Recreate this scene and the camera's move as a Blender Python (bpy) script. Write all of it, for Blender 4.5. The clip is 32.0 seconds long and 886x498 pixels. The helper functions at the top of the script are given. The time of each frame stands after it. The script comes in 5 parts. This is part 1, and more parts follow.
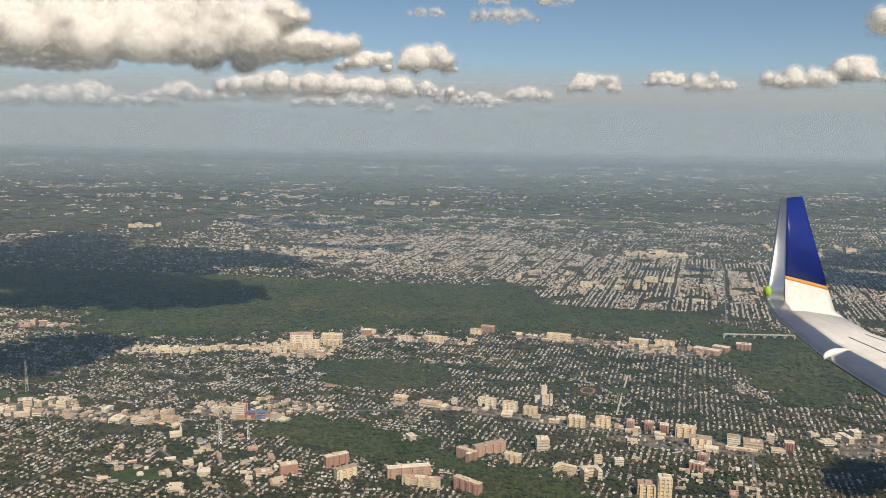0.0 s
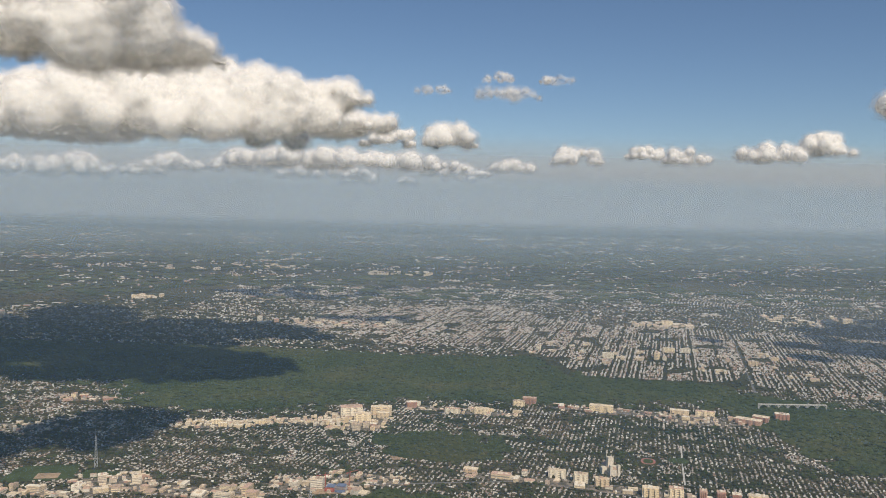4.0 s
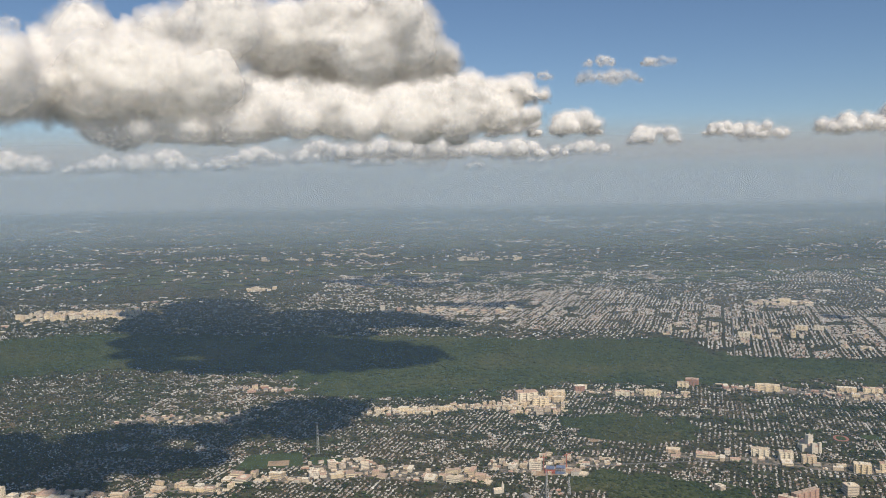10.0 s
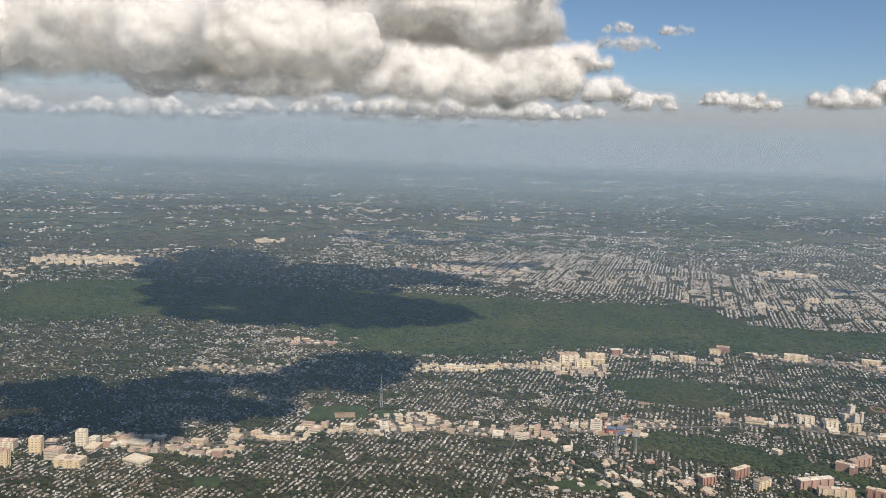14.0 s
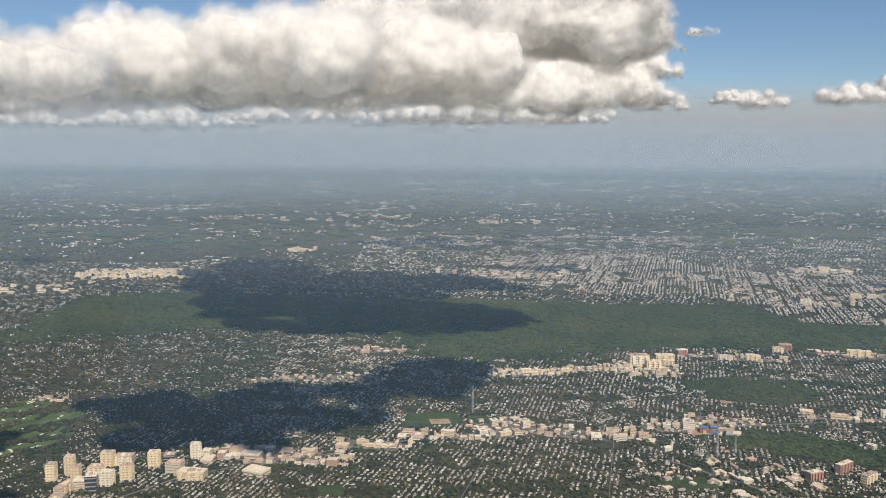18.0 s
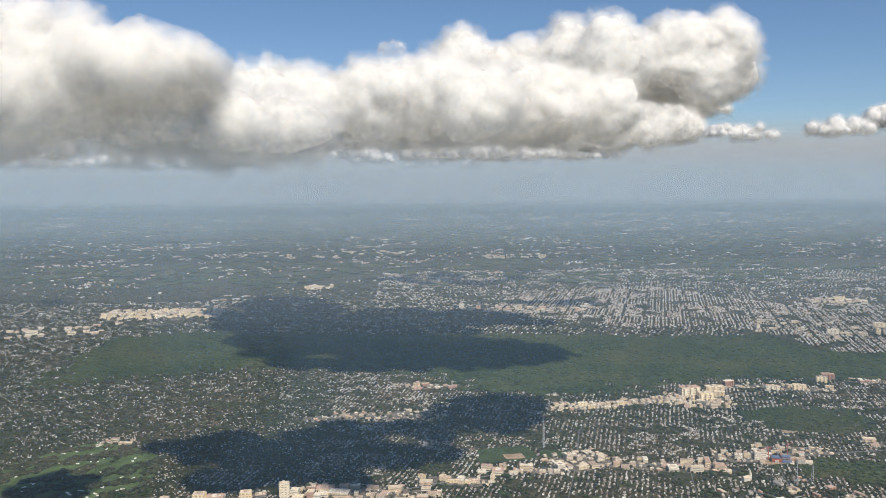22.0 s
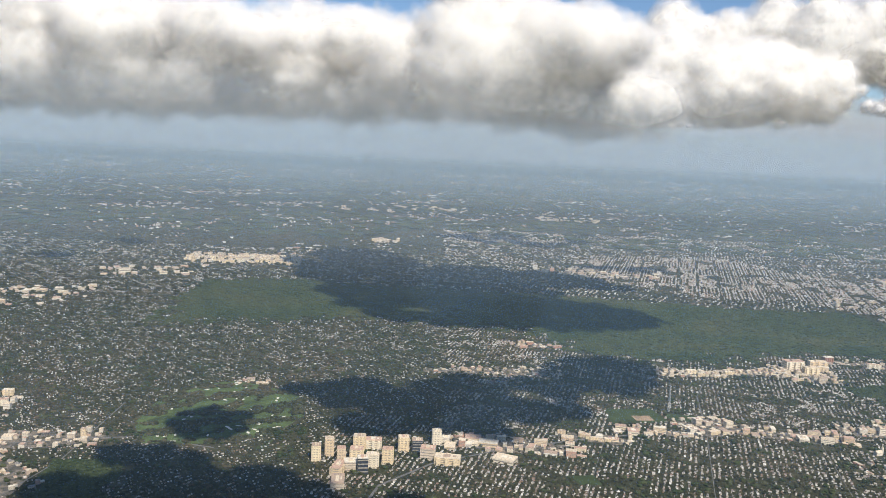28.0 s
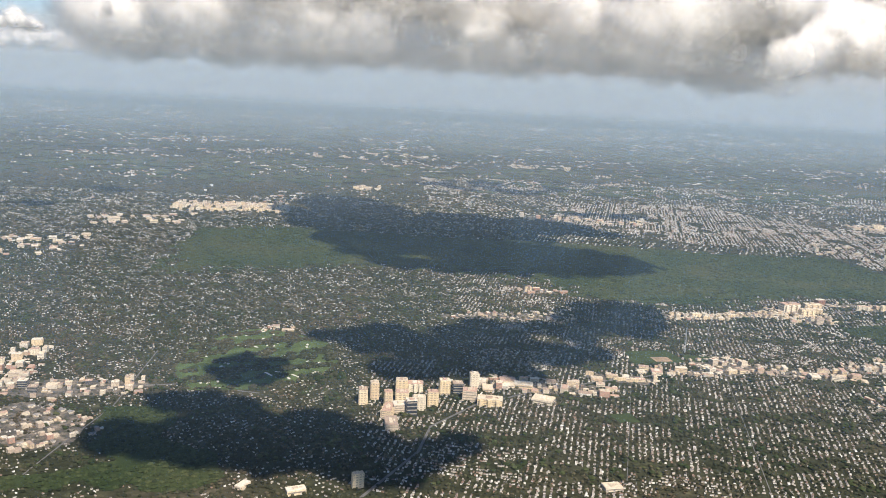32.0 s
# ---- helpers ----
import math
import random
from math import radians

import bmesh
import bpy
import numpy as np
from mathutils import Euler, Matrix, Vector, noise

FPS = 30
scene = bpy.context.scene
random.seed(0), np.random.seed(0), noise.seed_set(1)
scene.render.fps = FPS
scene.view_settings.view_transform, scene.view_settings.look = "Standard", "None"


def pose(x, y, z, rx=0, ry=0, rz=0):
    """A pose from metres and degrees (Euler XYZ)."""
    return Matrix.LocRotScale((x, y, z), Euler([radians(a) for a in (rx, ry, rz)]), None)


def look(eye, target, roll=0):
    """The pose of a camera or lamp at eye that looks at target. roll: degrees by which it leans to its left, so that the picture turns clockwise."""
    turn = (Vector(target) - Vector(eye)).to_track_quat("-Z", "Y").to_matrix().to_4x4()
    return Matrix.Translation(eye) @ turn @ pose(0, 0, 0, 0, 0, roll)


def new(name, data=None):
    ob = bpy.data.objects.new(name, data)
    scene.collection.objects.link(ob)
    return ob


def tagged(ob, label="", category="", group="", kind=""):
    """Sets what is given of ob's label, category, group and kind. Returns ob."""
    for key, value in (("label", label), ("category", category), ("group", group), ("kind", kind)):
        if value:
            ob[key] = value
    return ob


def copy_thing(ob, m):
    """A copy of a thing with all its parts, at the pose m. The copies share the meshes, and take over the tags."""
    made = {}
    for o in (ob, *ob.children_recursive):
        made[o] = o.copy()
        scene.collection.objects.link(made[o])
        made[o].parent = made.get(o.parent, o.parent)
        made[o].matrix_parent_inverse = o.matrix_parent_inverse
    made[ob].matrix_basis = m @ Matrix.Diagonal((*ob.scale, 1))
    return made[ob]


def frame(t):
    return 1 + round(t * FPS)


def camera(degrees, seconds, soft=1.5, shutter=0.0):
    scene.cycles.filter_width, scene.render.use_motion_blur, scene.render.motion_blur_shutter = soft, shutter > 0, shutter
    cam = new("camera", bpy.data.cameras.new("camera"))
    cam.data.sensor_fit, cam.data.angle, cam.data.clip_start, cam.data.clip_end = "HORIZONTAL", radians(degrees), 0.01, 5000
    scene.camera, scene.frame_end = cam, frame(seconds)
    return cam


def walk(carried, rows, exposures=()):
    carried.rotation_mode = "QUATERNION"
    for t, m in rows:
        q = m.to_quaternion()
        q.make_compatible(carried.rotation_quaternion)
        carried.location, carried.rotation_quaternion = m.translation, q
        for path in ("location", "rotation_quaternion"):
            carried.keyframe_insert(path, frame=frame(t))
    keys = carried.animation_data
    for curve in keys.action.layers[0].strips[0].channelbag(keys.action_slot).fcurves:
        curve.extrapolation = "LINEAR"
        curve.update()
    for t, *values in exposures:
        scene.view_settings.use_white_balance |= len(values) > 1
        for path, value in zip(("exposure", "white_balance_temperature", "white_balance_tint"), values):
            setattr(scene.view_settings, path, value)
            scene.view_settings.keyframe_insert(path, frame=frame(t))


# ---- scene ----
cam = camera(56.2, 32.0, soft=0.85)
PATH = [
    (0, (-0.21, 23.265, 98.745), (-0.244, 25.246, 98.468), 1.0),
    (0.5, (-5.121, 21.932, 99.064), (-5.15, 23.917, 98.82), 0.6),
    (1, (-10.036, 20.619, 99.389), (-10.026, 22.609, 99.19), 0.1),
    (1.5, (-14.953, 19.327, 99.72), (-14.912, 21.32, 99.552), 0.1),
    (2, (-19.872, 18.055, 100.056), (-19.833, 20.05, 99.917), 0.3),
    (2.5, (-24.792, 16.804, 100.398), (-24.752, 18.8, 100.281), 0.1),
    (4.5, (-44.477, 11.994, 101.804), (-44.437, 13.99, 101.693), 1.7),
    (5, (-49.396, 10.839, 102.164), (-49.41, 12.836, 102.042), 0.6),
    (5.5, (-54.313, 9.703, 102.525), (-54.354, 11.7, 102.428), -0.6),
    (6, (-59.228, 8.586, 102.889), (-59.282, 10.584, 102.831), -1.2),
    (6.5, (-64.139, 7.486, 103.254), (-64.186, 9.485, 103.232), -0.9),
    (7, (-69.048, 6.404, 103.62), (-69.084, 8.404, 103.607), -0.4),
    (7.5, (-73.952, 5.34, 103.987), (-73.999, 7.339, 103.929), -0.2),
    (8, (-78.851, 4.293, 104.353), (-78.914, 6.29, 104.258), -0.0),
    (8.5, (-83.745, 3.264, 104.72), (-83.821, 5.259, 104.608), 0.1),
    (9, (-88.633, 2.251, 105.085), (-88.722, 4.245, 104.96), 0.4),
    (9.5, (-93.515, 1.255, 105.449), (-93.599, 3.248, 105.309), -0.3),
    (10, (-98.39, 0.275, 105.811), (-98.457, 2.268, 105.658), -0.9),
    (10.5, (-103.257, -0.689, 106.172), (-103.314, 1.305, 106.027), -0.8),
    (11, (-108.116, -1.637, 106.529), (-108.13, 0.359, 106.405), -0.1),
    (11.5, (-112.967, -2.569, 106.884), (-112.925, -0.574, 106.745), -0.2),
    (12, (-117.809, -3.486, 107.235), (-117.724, -1.495, 107.065), -0.4),
    (12.5, (-122.641, -4.388, 107.582), (-122.553, -2.399, 107.39), -0.1),
    (13, (-127.462, -5.275, 107.925), (-127.41, -3.288, 107.707), 0.3),
    (13.5, (-132.273, -6.148, 108.263), (-132.255, -4.162, 108.024), 0.9),
    (14, (-137.072, -7.006, 108.596), (-137.069, -5.022, 108.339), 1.7),
    (14.5, (-141.86, -7.85, 108.923), (-141.875, -5.873, 108.619), 2.0),
    (16.5, (-160.879, -11.09, 110.164), (-160.891, -9.116, 109.846), 1.3),
    (17, (-165.599, -11.868, 110.456), (-165.613, -9.891, 110.155), 0.2),
    (17.5, (-170.303, -12.633, 110.739), (-170.294, -10.65, 110.474), 0.2),
    (18, (-174.991, -13.385, 111.014), (-174.977, -11.401, 110.764), 0.3),
    (18.5, (-179.663, -14.126, 111.279), (-179.668, -12.14, 111.038), 0.4),
    (19, (-184.318, -14.854, 111.534), (-184.353, -12.868, 111.306), 0.5),
    (19.5, (-188.956, -15.571, 111.779), (-189.021, -13.585, 111.554), -0.1),
    (20, (-193.576, -16.277, 112.014), (-193.643, -14.289, 111.808), -0.3),
    (20.5, (-198.176, -16.972, 112.238), (-198.231, -14.981, 112.059), -0.6),
    (21, (-202.758, -17.656, 112.45), (-202.788, -15.665, 112.267), -0.6),
    (21.5, (-207.32, -18.329, 112.65), (-207.295, -16.338, 112.467), -0.3),
    (22, (-211.862, -18.992, 112.837), (-211.802, -17.0, 112.67), -0.4),
    (22.5, (-216.383, -19.646, 113.012), (-216.326, -17.652, 112.863), -0.5),
    (23, (-220.882, -20.289, 113.174), (-220.823, -18.294, 113.044), -0.4),
    (23.5, (-225.36, -20.922, 113.322), (-225.302, -18.928, 113.191), -0.2),
    (24, (-229.815, -21.547, 113.455), (-229.772, -19.553, 113.308), -0.1),
    (24.5, (-234.247, -22.162, 113.575), (-234.215, -20.168, 113.422), 0.2),
    (26.5, (-251.733, -24.538, 113.896), (-251.708, -22.549, 113.696), 1.7),
    (27, (-256.041, -25.112, 113.935), (-256.017, -23.126, 113.706), 2.4),
    (27.5, (-260.323, -25.679, 113.957), (-260.304, -23.695, 113.704), 2.7),
    (28, (-264.578, -26.238, 113.961), (-264.557, -24.257, 113.691), 2.7),
    (28.5, (-268.806, -26.79, 113.947), (-268.775, -24.814, 113.643), 2.9),
    (29, (-273.005, -27.336, 113.914), (-272.968, -25.367, 113.565), 2.8),
    (29.5, (-277.176, -27.874, 113.863), (-277.124, -25.907, 113.508), 2.8),
    (30, (-281.318, -28.407, 113.792), (-281.236, -26.44, 113.441), 3.2),
    (30.5, (-285.43, -28.934, 113.7), (-285.328, -26.974, 113.315), 3.8),
    (31, (-289.511, -29.454, 113.589), (-289.401, -27.502, 113.167), 3.9),
    (31.5, (-293.562, -29.97, 113.456), (-293.439, -28.018, 113.036), 3.4),
    (32, (-297.581, -30.48, 113.303), (-297.436, -28.523, 112.914), 3.1),
]
walk(cam, [(t, look(eye, target, roll)) for t, eye, target, roll in PATH],
     exposures=[(0, -0.06, 6900, 10), (2, -0.08, 6700, 10), (6, -0.2, 6500, 10), (13, -0.06, 6400, 11), (19, 0.0, 6350, 10), (24, 0.08, 6080, 9), (30, 0.28, 6250, 11), (32, 0.36, 6350, 12)])

# ---- light: afternoon sun behind the camera, blue sky ----
SUN_ELEV = radians(47)
SUN_TURN = radians(20)                      # light travels this far left of +y
TRAVEL = Vector((-math.sin(SUN_TURN) * math.cos(SUN_ELEV), math.cos(SUN_TURN) * math.cos(SUN_ELEV), -math.sin(SUN_ELEV)))
sun = new("sun", bpy.data.lights.new("sun", "SUN"))
sun.data.energy, sun.data.angle, sun.data.color = 5.0, radians(0.6), (1.0, 0.89, 0.74)
sun.matrix_world = look((0, 0, 900), Vector((0, 0, 900)) + TRAVEL)
world = bpy.data.worlds.new("sky")
scene.world = world
world.use_nodes = True
wn = world.node_tree.nodes
sky = wn.new("ShaderNodeTexSky")
sky.sky_type, sky.sun_disc, sky.sun_elevation = "NISHITA", False, SUN_ELEV
sky.sun_rotation = math.atan2(-TRAVEL.x, -TRAVEL.y)
sky.altitude, sky.air_density, sky.dust_density, sky.ozone_density = 1200, 1.0, 0.3, 4.5
world.node_tree.links.new(sky.outputs[0], wn["Background"].inputs[0])
wn["Background"].inputs[1].default_value = 0.081

scene.cycles.transparent_max_bounces = 64
scene.cycles.max_bounces, scene.cycles.diffuse_bounces, scene.cycles.transmission_bounces = 16, 8, 16

rng = np.random.default_rng(7)


# ---- materials ----
class Nodes:
    """Short hand for building one node material."""

    def __init__(self, name):
        self.mat = bpy.data.materials.new(name)
        self.mat.use_nodes = True
        self.tree = self.mat.node_tree
        self.bsdf = self.tree.nodes["Principled BSDF"]
        self.out = self.tree.nodes["Material Output"]

    def add(self, kind, **values):
        n = self.tree.nodes.new(kind)
        for key, v in values.items():
            n.inputs[key.replace("_", " ")].default_value = v
        return n

    def link(self, a, b):
        self.tree.links.new(a, b)

    def place(self):
        return self.add("ShaderNodeNewGeometry").outputs["Position"]

    def noise(self, scale, detail=3.0, rough=0.55, where=None):
        n = self.add("ShaderNodeTexNoise", Scale=scale, Detail=detail, Roughness=rough)
        self.link(where or self.place(), n.inputs["Vector"])
        return n.outputs["Fac"]

    def ramp(self, fac, stops, constant=False):
        n = self.tree.nodes.new("ShaderNodeValToRGB")
        n.color_ramp.interpolation = "CONSTANT" if constant else "LINEAR"
        while len(n.color_ramp.elements) < len(stops):
            n.color_ramp.elements.new(0.5)
        for e, (p, c) in zip(n.color_ramp.elements, stops):
            e.position, e.color = p, (*c, 1)
        self.link(fac, n.inputs[0])
        return n.outputs[0]

    def mix(self, a, b, fac=0.5, how="MIX"):
        n = self.tree.nodes.new("ShaderNodeMix")
        n.data_type, n.blend_type = "RGBA", how
        for v, slot in ((a, 6), (b, 7)):
            if isinstance(v, tuple):
                n.inputs[slot].default_value = (*v, 1)
            else:
                self.link(v, n.inputs[slot])
        if isinstance(fac, float):
            n.inputs[0].default_value = fac
        else:
            self.link(fac, n.inputs[0])
        return n.outputs[2]

    def math(self, how, a, b=0.0):
        n = self.tree.nodes.new("ShaderNodeMath")
        n.operation = how
        for v, slot in ((a, 0), (b, 1)):
            if isinstance(v, (int, float)):
                n.inputs[slot].default_value = v
            else:
                self.link(v, n.inputs[slot])
        return n.outputs[0]

    def step(self, value, low, high):
        n = self.tree.nodes.new("ShaderNodeMapRange")
        n.interpolation_type = "SMOOTHSTEP"
        n.inputs[1].default_value, n.inputs[2].default_value = low, high
        self.link(value, n.inputs[0])
        return n.outputs[0]

    def bump(self, height, strength, distance):
        n = self.add("ShaderNodeBump", Strength=strength, Distance=distance)
        self.link(height, n.inputs["Height"])
        self.link(n.outputs[0], self.bsdf.inputs["Normal"])

    def paint(self, colour, rough=0.8, metal=0.0, spec=0.3):
        if isinstance(colour, tuple):
            self.bsdf.inputs["Base Color"].default_value = (*colour, 1)
        else:
            self.link(colour, self.bsdf.inputs["Base Color"])
        self.bsdf.inputs["Roughness"].default_value = rough
        self.bsdf.inputs["Metallic"].default_value = metal
        self.bsdf.inputs["Specular IOR Level"].default_value = spec
        return self.mat


def ground_material():
    n = Nodes("ground_cover")
    broad = n.ramp(n.noise(0.012, 4), [(0.3, (0.034, 0.042, 0.020)), (0.5, (0.060, 0.062, 0.034)), (0.7, (0.100, 0.088, 0.060))])
    fine = n.ramp(n.noise(0.22, 4, 0.7), [(0.35, (0.4, 0.42, 0.38)), (0.6, (1.0, 1.0, 1.0)), (0.74, (2.0, 1.9, 1.7))])
    n.bump(n.noise(0.5, 3), 0.5, 0.4)
    return n.paint(n.mix(broad, fine, 1.0, "MULTIPLY"), 0.95, 0, 0.1)


def leaf_material(name, dark, mid, light):
    n = Nodes(name)
    island = n.add("ShaderNodeNewGeometry").outputs["Random Per Island"]
    tone = n.ramp(island, [(0.0, dark), (0.55, mid), (1.0, light)])
    patch = n.ramp(n.noise(0.02, 3), [(0.3, (0.62, 0.76, 0.6)), (0.5, (1.0, 1.02, 0.95)), (0.7, (1.4, 1.16, 1.15))])
    grain = n.ramp(n.noise(2.2, 3, 0.7), [(0.3, (0.7, 0.7, 0.7)), (0.7, (1.3, 1.3, 1.25))])
    n.bump(n.noise(3.0, 3, 0.7), 0.9, 0.25)
    return n.paint(n.mix(n.mix(tone, patch, 1.0, "MULTIPLY"), grain, 1.0, "MULTIPLY"), 0.9, 0, 0.15)


def island_material(name, stops, rough=0.8, by_object=False):
    n = Nodes(name)
    pick = n.add("ShaderNodeObjectInfo").outputs["Random"] if by_object else n.add("ShaderNodeNewGeometry").outputs["Random Per Island"]
    tone = n.ramp(pick, stops, True)
    dirt = n.ramp(n.noise(1.6, 3, 0.7), [(0.3, (0.78, 0.77, 0.75)), (0.65, (1.08, 1.08, 1.08))])
    return n.paint(n.mix(tone, dirt, 1.0, "MULTIPLY"), rough)


def paving_material():
    n = Nodes("worn_paving")
    big = n.ramp(n.noise(0.35, 3, 0.6), [(0.34, (0.055, 0.065, 0.035)), (0.44, (0.10, 0.095, 0.085)), (0.6, (0.22, 0.19, 0.15)), (0.75, (0.36, 0.31, 0.25))])
    small = n.ramp(n.noise(2.4, 3, 0.7), [(0.3, (0.6, 0.6, 0.6)), (0.7, (1.25, 1.22, 1.18))])
    return n.paint(n.mix(big, small, 1.0, "MULTIPLY"), 0.95)


def plain_material(name, colour, rough=0.8, scale=0.8, spread=0.2, metal=0.0, spec=0.3):
    n = Nodes(name)
    lo, hi = tuple(c * (1 - spread) for c in colour), tuple(min(1, c * (1 + spread)) for c in colour)
    big = n.ramp(n.noise(scale, 4, 0.65), [(0.3, lo), (0.7, hi)])
    small = n.ramp(n.noise(scale * 9, 2, 0.6), [(0.3, (0.9, 0.9, 0.9)), (0.7, (1.06, 1.06, 1.06))])
    return n.paint(n.mix(big, small, 1.0, "MULTIPLY"), rough, metal, spec)


GROUND = ground_material()
LEAF = leaf_material("tree_leaves", (0.026, 0.030, 0.016), (0.052, 0.053, 0.031), (0.098, 0.086, 0.056))
WOODS = leaf_material("forest_leaves", (0.028, 0.038, 0.016), (0.045, 0.060, 0.024), (0.072, 0.082, 0.038))
WALLS = island_material("house_walls", [(0, (0.74, 0.71, 0.65)), (0.2, (0.54, 0.48, 0.40)), (0.45, (0.34, 0.22, 0.16)), (0.6, (0.62, 0.55, 0.45)), (0.75, (0.38, 0.36, 0.34)), (0.92, (0.80, 0.78, 0.73))])
ROOFS = island_material("house_roofs", [(0, (0.19, 0.175, 0.165)), (0.25, (0.30, 0.28, 0.26)), (0.45, (0.14, 0.115, 0.095)), (0.62, (0.42, 0.395, 0.36)), (0.78, (0.24, 0.165, 0.13)), (0.92, (0.66, 0.64, 0.60))])
ROW_WALLS = island_material("terrace_walls", [(0, (0.58, 0.50, 0.42)), (0.3, (0.42, 0.26, 0.19)), (0.5, (0.62, 0.58, 0.52)), (0.7, (0.45, 0.36, 0.28)), (0.85, (0.70, 0.68, 0.64))])
ROW_ROOFS = island_material("terrace_roofs", [(0, (0.42, 0.40, 0.37)), (0.3, (0.30, 0.28, 0.26)), (0.55, (0.52, 0.50, 0.47)), (0.75, (0.24, 0.21, 0.19)), (0.9, (0.62, 0.61, 0.58))])
CREAM = island_material("cream_walls", [(0, (0.74, 0.60, 0.39)), (0.25, (0.80, 0.67, 0.46)), (0.5, (0.66, 0.53, 0.36)), (0.75, (0.76, 0.68, 0.53))], 0.8, True)
BRICK = island_material("brick_walls", [(0, (0.46, 0.25, 0.18)), (0.35, (0.40, 0.23, 0.17)), (0.7, (0.50, 0.32, 0.24))], 0.85, True)
WHITE = island_material("pale_walls", [(0, (0.72, 0.63, 0.49)), (0.4, (0.62, 0.52, 0.40)), (0.75, (0.76, 0.69, 0.57))], 0.75, True)
DARK = plain_material("dark_glass_walls", (0.045, 0.055, 0.07), 0.25, 0.6, 0.3, 0.0, 0.6)
GREY_ROOF = island_material("flat_roofs", [(0, (0.60, 0.51, 0.39)), (0.22, (0.42, 0.33, 0.26)), (0.42, (0.70, 0.60, 0.46)), (0.62, (0.52, 0.37, 0.29)), (0.8, (0.74, 0.68, 0.57))], 0.9, True)
TAN = island_material("tan_walls", [(0, (0.60, 0.45, 0.31)), (0.2, (0.50, 0.30, 0.22)), (0.4, (0.68, 0.58, 0.44)), (0.6, (0.56, 0.44, 0.34)), (0.8, (0.66, 0.62, 0.54))], 0.85, True)
PAVING = paving_material()
GLASS = plain_material("window_bands", (0.30, 0.26, 0.21), 0.4, 2.0, 0.3, 0.0, 0.5)
ASPHALT = plain_material("asphalt", (0.15, 0.145, 0.14), 0.9, 0.3, 0.25)
CONCRETE = plain_material("pale_concrete", (0.44, 0.42, 0.38), 0.9, 0.4, 0.2)
GRASS = plain_material("mown_grass", (0.052, 0.072, 0.030), 0.95, 0.25, 0.35, 0, 0.1)
FAIRWAY = plain_material("golf_fairway", (0.085, 0.118, 0.046), 0.95, 0.12, 0.4, 0, 0.1)
SAND = plain_material("bunker_sand", (0.74, 0.70, 0.60), 0.95)
EARTH = plain_material("bare_earth", (0.33, 0.24, 0.16), 0.95, 0.3, 0.3)
TRACK = plain_material("running_track", (0.30, 0.13, 0.10), 0.9)
STONE = plain_material("pale_limestone", (0.58, 0.52, 0.42), 0.9, 0.9, 0.2)
BLUE_SHEET = plain_material("blue_sheeting", (0.15, 0.19, 0.29), 0.6, 0.8, 0.25)
RED_STEEL = plain_material("red_oxide_steel", (0.36, 0.11, 0.08), 0.6, 0.8, 0.2)
STEEL = plain_material("galvanised_steel", (0.52, 0.52, 0.52), 0.45, 1.0, 0.15, 0.6)


BLUE = plain_material("winglet_blue", (0.012, 0.028, 0.19), 0.3, 0.6, 0.06)
GOLD = plain_material("orange_stripe", (0.62, 0.30, 0.08), 0.4, 1.0, 0.06)
CREAMY = plain_material("white_aircraft_paint", (0.74, 0.72, 0.68), 0.4, 0.7, 0.06)
BARE = plain_material("bare_aluminium", (0.55, 0.57, 0.60), 0.28, 0.6, 0.1, 0.9)
LENS = plain_material("green_lens", (0.30, 0.50, 0.06), 0.15, 2.0, 0.2)


# ---- mesh helpers ----
def fast_mesh(name, verts, faces, mats, face_mat=None, smooth=False):
    """One mesh from arrays: verts (n,3); faces: list of (m,k) index arrays; face_mat: list of ints, one for each array."""
    me = bpy.data.meshes.new(name)
    counts = [len(f) for f in faces]
    sizes = np.concatenate([np.full(len(f), f.shape[1]) for f in faces])
    loops = np.concatenate([f.ravel() for f in faces])
    me.vertices.add(len(verts))
    me.vertices.foreach_set("co", np.asarray(verts, np.float32).ravel())
    me.loops.add(len(loops))
    me.loops.foreach_set("vertex_index", loops.astype(np.int32))
    me.polygons.add(len(sizes))
    me.polygons.foreach_set("loop_start", np.r_[0, np.cumsum(sizes)[:-1]].astype(np.int32))
    if face_mat:
        me.polygons.foreach_set("material_index", np.repeat(face_mat, counts).astype(np.int32))
    me.polygons.foreach_set("use_smooth", np.full(len(sizes), smooth))
    me.update(calc_edges=True)
    for m in mats:
        me.materials.append(m)
    return me


def scatter(name, proto, faces, face_mat, places, scale, turn, mats, jitter=0.0, smooth=False):
    """Many small copies of one shape, joined: places (n,3), scale (n,3), turn (n,) in radians."""
    n, k = len(places), len(proto)
    v = proto[None] * scale[:, None, :]
    if jitter:
        v = v * (1 + rng.uniform(-jitter, jitter, (n, k, 1)))
    c, s = np.cos(turn)[:, None], np.sin(turn)[:, None]
    v = np.stack([v[..., 0] * c - v[..., 1] * s, v[..., 0] * s + v[..., 1] * c, v[..., 2]], -1) + places[:, None, :]
    shift = (np.arange(n) * k)[:, None, None]
    out = [(np.array(f)[None] + shift).reshape(-1, len(f[0])) for f in faces]
    return new(name, fast_mesh(name, v.reshape(-1, 3), out, mats, face_mat, smooth))


def inside(poly, x, y):
    """Which of the points lie in the polygon."""
    hit = np.zeros(len(x), bool)
    for (x0, y0), (x1, y1) in zip(poly, poly[1:] + poly[:1]):
        cross = (y0 > y) != (y1 > y)
        hit ^= cross & (x < (x1 - x0) * (y - y0) / ((y1 - y0) or 1e-9) + x0)
    return hit


